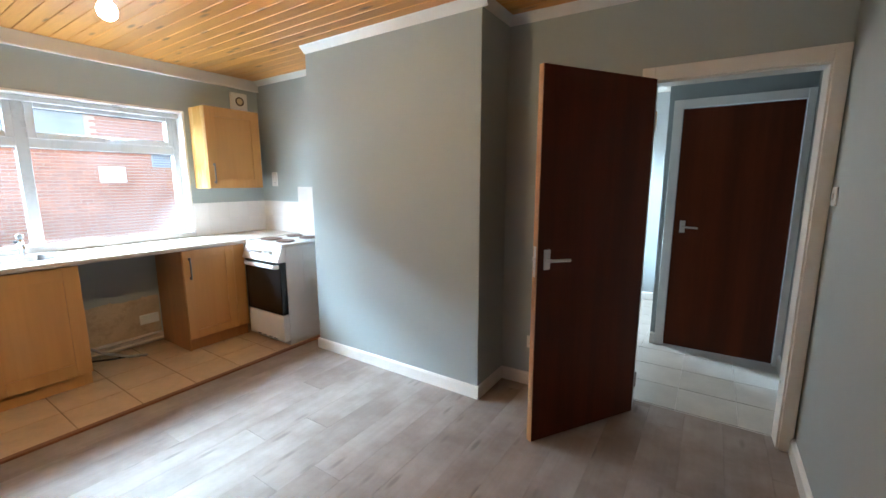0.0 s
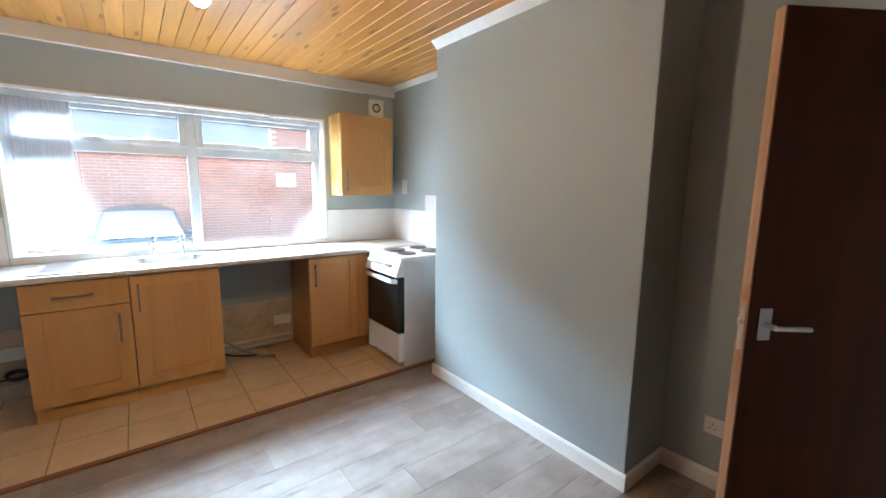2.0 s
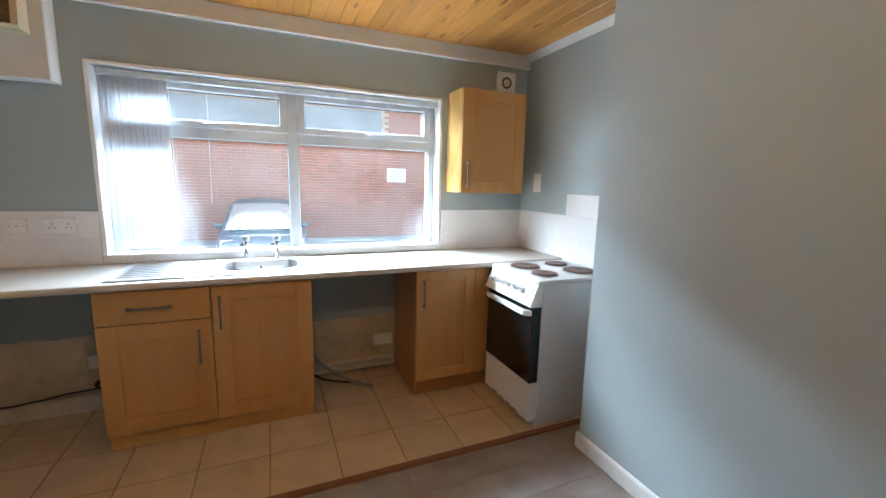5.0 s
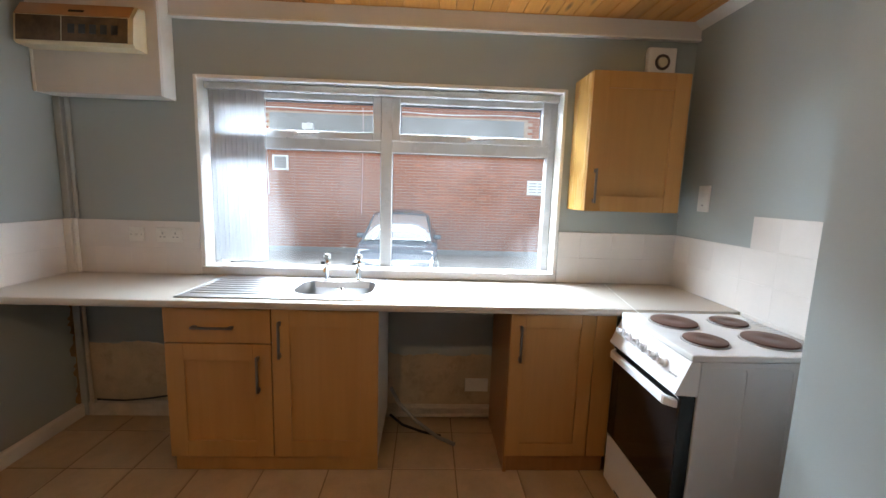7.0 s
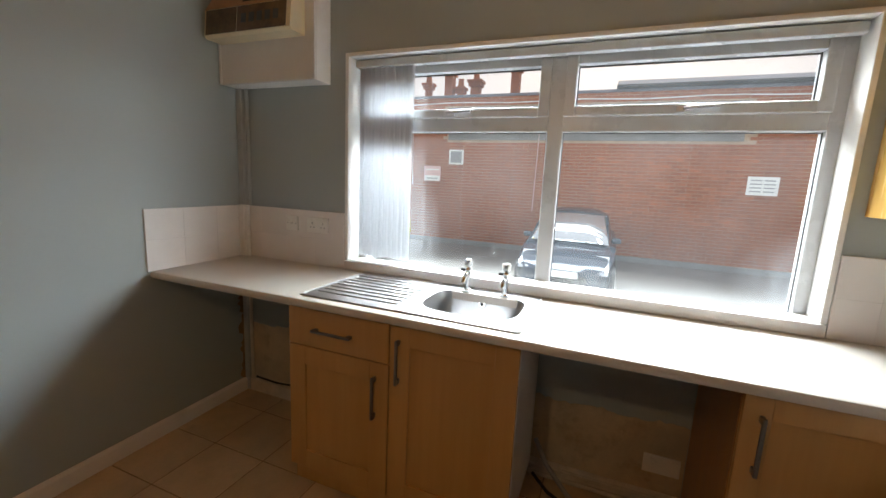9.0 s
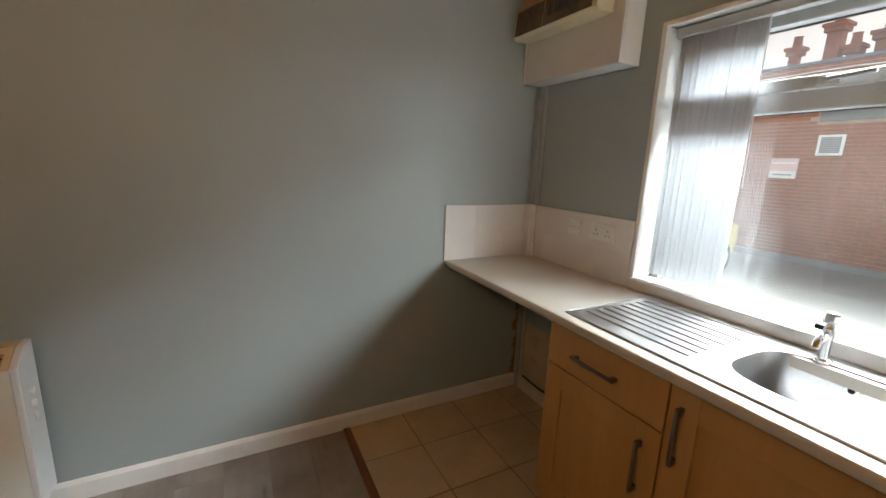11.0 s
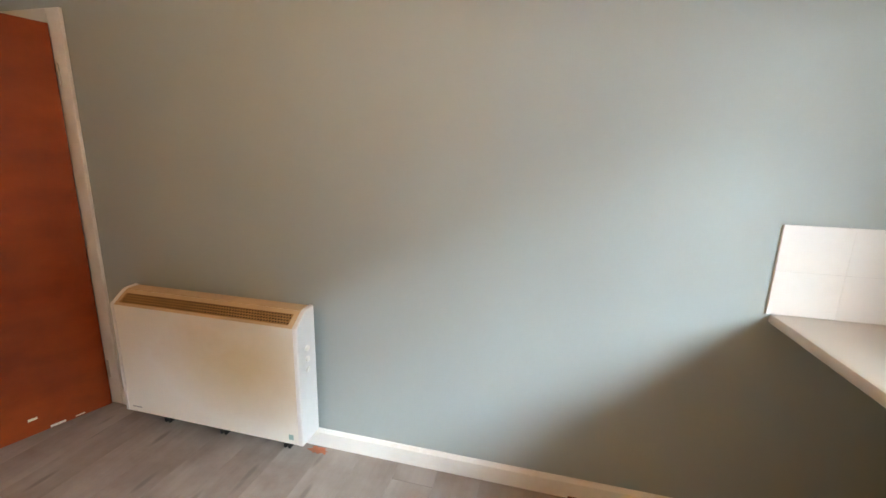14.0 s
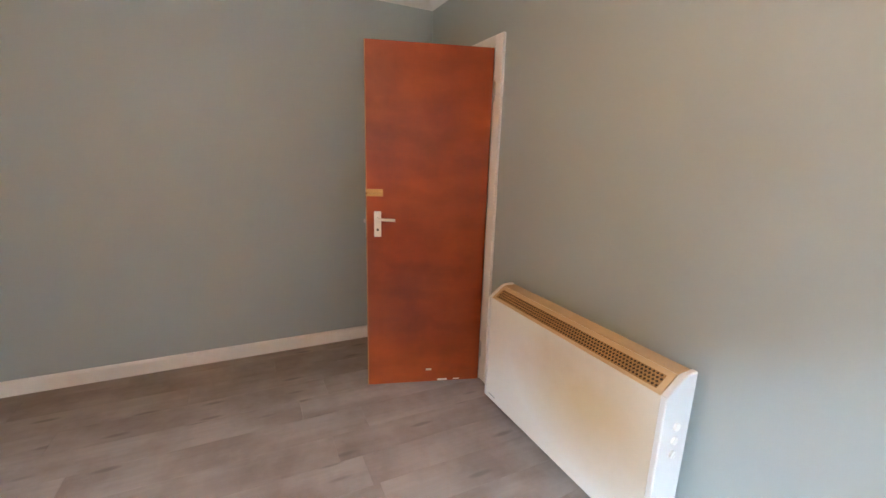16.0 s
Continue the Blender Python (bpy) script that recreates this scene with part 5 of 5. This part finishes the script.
        for x in (0.62, rear):
            q = Vector((0, s, 0)).to_track_quat("Z", "Y")
            tyre = lathe(B(), [(0.20, -0.09), (0.28, -0.08), (0.285, 0.08), (0.20, 0.09)], (x, s * 0.72, 0.285), 28, q)
            wh_ = part("wheel", tyre, M_RUBBER, car, "black tyre", True)
            part("rim", lathe(B(), [(0.19, 0.085), (0.18, 0.095), (0.04, 0.08), (0.03, 0.09)], (x, s * 0.72, 0.285), 20, q), M_ALU, wh_, "alloy rim", True)
    part("grille", box(B(), -0.012, 0.06, -0.38, 0.38, 0.30, 0.46, 0.02), M_RUBBER, car, "black grille")
    part("number_plate", box(B(), -0.022, -0.012, -0.25, 0.25, 0.42, 0.52, 0.004), M_SIGN, car, "white number plate")
    for y in (-0.42, 0.10):
        part("wiper", wire(B(), [(0.94, y, 0.860), (1.00, y + 0.22, 0.895), (1.04, y + 0.42, 0.915)], 0.008, 6), M_RUBBER, car)
    return car


hatchback((-8.75, 0.70, -0.405), 180, M_CAR, "dark small hatchback parked facing the window")
hatchback((-7.37, -3.74, -0.33), 180, M_YELLOW, "yellow small hatchback parked beside the dark car", 3.0)

# ---- pieces: floor, tiles, bricks ----
floor = structure("floor", box(B(), -2.985, 0.52, -1.1, 2.93, -0.06, -0.0125), M_FGROUT, "grey oak laminate floor", "floor")
rnd = random.Random(4)
row, x = 0, -2.974
while x < XE - 0.001:
    w = min(0.192, XE - x)
    y = -0.86 - rnd.uniform(0, 1.2)
    while y < 2.92:
        y0, y1 = max(y, -0.86), min(y + 1.285, 2.922)
        if y1 - y0 > 0.02:
            ob = part("plank", box(B(), -w / 2 + 0.0003, w / 2 - 0.0003, -(y1 - y0) / 2 + 0.0003, (y1 - y0) / 2 - 0.0003, -0.0123, 0.0, 0.0007, 1), M_PLANK, floor)
            ob.location = (x + w / 2, (y0 + y1) / 2, rnd.uniform(-0.0003, 0.0))
        y += 1.285
    x += w

strip = structure("threshold_strip", box(B(), -3.004, -2.966, south_y(-3) + 0.018, YN, -0.02, 0.013, 0.004), M_STRIP, "brown wooden threshold strip between tiles and laminate", "trim")


def tile_floor(name, label, x0, x1, y0, y1, ox, oy, pitch, gap, top, material, grout):
    fl = structure(name, box(B(), x0, x1, y0, y1, -0.06, top - 0.0035), grout, label, "floor")
    i0, i1 = math.floor((x0 - ox) / pitch), math.ceil((x1 - ox) / pitch)
    j0, j1 = math.floor((y0 - oy) / pitch), math.ceil((y1 - oy) / pitch)
    full = None
    for i in range(i0, i1):
        for j in range(j0, j1):
            a, b = max(x0, ox + i * pitch) + gap / 2, min(x1, ox + (i + 1) * pitch) - gap / 2
            c, d = max(y0, oy + j * pitch) + gap / 2, min(y1, oy + (j + 1) * pitch) - gap / 2
            if b - a < 0.01 or d - c < 0.01:
                continue
            whole = abs(b - a - pitch + gap) < 1e-4 and abs(d - c - pitch + gap) < 1e-4
            if whole and full:
                ob = new("tile", full)
                ob.parent = fl
            else:
                ob = part("tile", box(B(), -(b - a) / 2, (b - a) / 2, -(d - c) / 2, (d - c) / 2, -0.007, 0.0, 0.0015, 1), material, fl)
                if whole:
                    full = ob.data
            ob.location = ((a + b) / 2, (c + d) / 2, top + rnd.uniform(-0.0006, 0.0))
    return fl


tile_floor("floor_kitchen", "cream ceramic tiles with dark joints", XW, -3.004, -0.90, YN, -2.985, 0.470, 0.326, 0.007, 0.008, M_FTILE, M_FGROUT)
tile_floor("floor_hall", "pale ceramic hall tiles", -1.60, 0.47, 2.924, 5.50, -0.15, 2.93, 0.325, 0.004, 0.001, M_HTILE, M_GROUT)


def wall_tiles(name, label, m, w, rows, tw, th):
    """Wall tiles on a local x-z plane, y out of the wall."""
    bk = structure(name, box(B(), 0, w, 0.0005, 0.0075, 0, sum(rows)), M_GROUT, label, "tiles")
    bk.matrix_world = m
    z = 0
    for h in rows:
        x = 0.0
        while x < w - 0.004:
            a, b = x, min(x + tw, w)
            part("tile", box(B(), a + 0.00015, b - 0.00015, 0.004, 0.0095, z + 0.0004, z + h - 0.0004, 0.0003, 1), M_TILE, bk)
            x += tw
        z += h
    return bk


wall_tiles("splashback_south", "white glazed splashback tiles above the worktop", south @ pose(0.0, 0, ZT + 0.001), 0.60, (0.155, 0.157), 0.20, 0.155)
wall_tiles("splashback_west_a", "white glazed splashback tiles above the worktop", pose(XW, WY0 - 0.003, ZT + 0.001, 0, 0, -90), 0.745, (0.155, 0.157), 0.20, 0.155)
wall_tiles("splashback_west_b", "white glazed splashback tiles above the worktop", pose(XW, YN - 0.001, ZT + 0.001, 0, 0, -90), 0.735, (0.155, 0.157), 0.20, 0.155)
wall_tiles("splashback_north", "white glazed splashback tiles beside the cooker", pose(BX0 - 0.001, YN, ZT + 0.001, 0, 0, 180), 1.338, (0.155, 0.157), 0.20, 0.155)
wall_tiles("splashback_north_upper", "white glazed tiles stepped up behind the cooker", pose(BX0 - 0.001, YN, ZT + 0.3135, 0, 0, 180), 0.756, (0.15,), 0.20, 0.15)
wall_tiles("splashback_cooker_low", "white glazed tiles behind the cooker", pose(BX0 - 0.001, YN, ZT - 0.31, 0, 0, 180), 0.76, (0.155, 0.155), 0.20, 0.155)

# bricks of the building across the yard
bw, bh, g = 0.215, 0.065, 0.010
brick_mesh = mesh_of("brick", box(B(), -0.10, 0.0, -bw / 2, bw / 2, -bh / 2, bh / 2), M_BRICK)
near, far = [], []
for r in range(55):
    z = 0.14 + r * (bh + g)
    for c in range(-62, 52):
        y = (c + (0.5 if r % 2 else 0)) * (bw + g)
        if 2.71 - bh < z < 3.55 and -2.90 < y < 3.84 or z > 3.74:
            continue
        (near if 0.9 < y < 4.0 and 0.95 < z < 2.45 else far).append((y, z))
for y, z in near:
    ob = new("brick", brick_mesh)
    ob.parent = hb
    ob.location = (rnd.uniform(-0.003, 0.002), y, z)
verts, faces = [], []
for y, z in far:
    b0, d = len(verts), rnd.uniform(-0.003, 0.002)
    verts += [(px + d, y + sy * bw / 2, z + sz * bh / 2) for px in (-0.03, 0.0) for sy in (-1, 1) for sz in (-1, 1)]
    faces += [tuple(b0 + i for i in q) for q in ((4, 6, 7, 5), (0, 4, 5, 1), (2, 3, 7, 6), (0, 2, 6, 4), (1, 5, 7, 3))]
me = bpy.data.meshes.new("brickwork")
me.from_pydata(verts, [], faces)
me.materials.append(M_BRICK)
bw_ob = tagged(new("brickwork", me), "courses of red brick", kind="stuff")
bw_ob.parent = hb
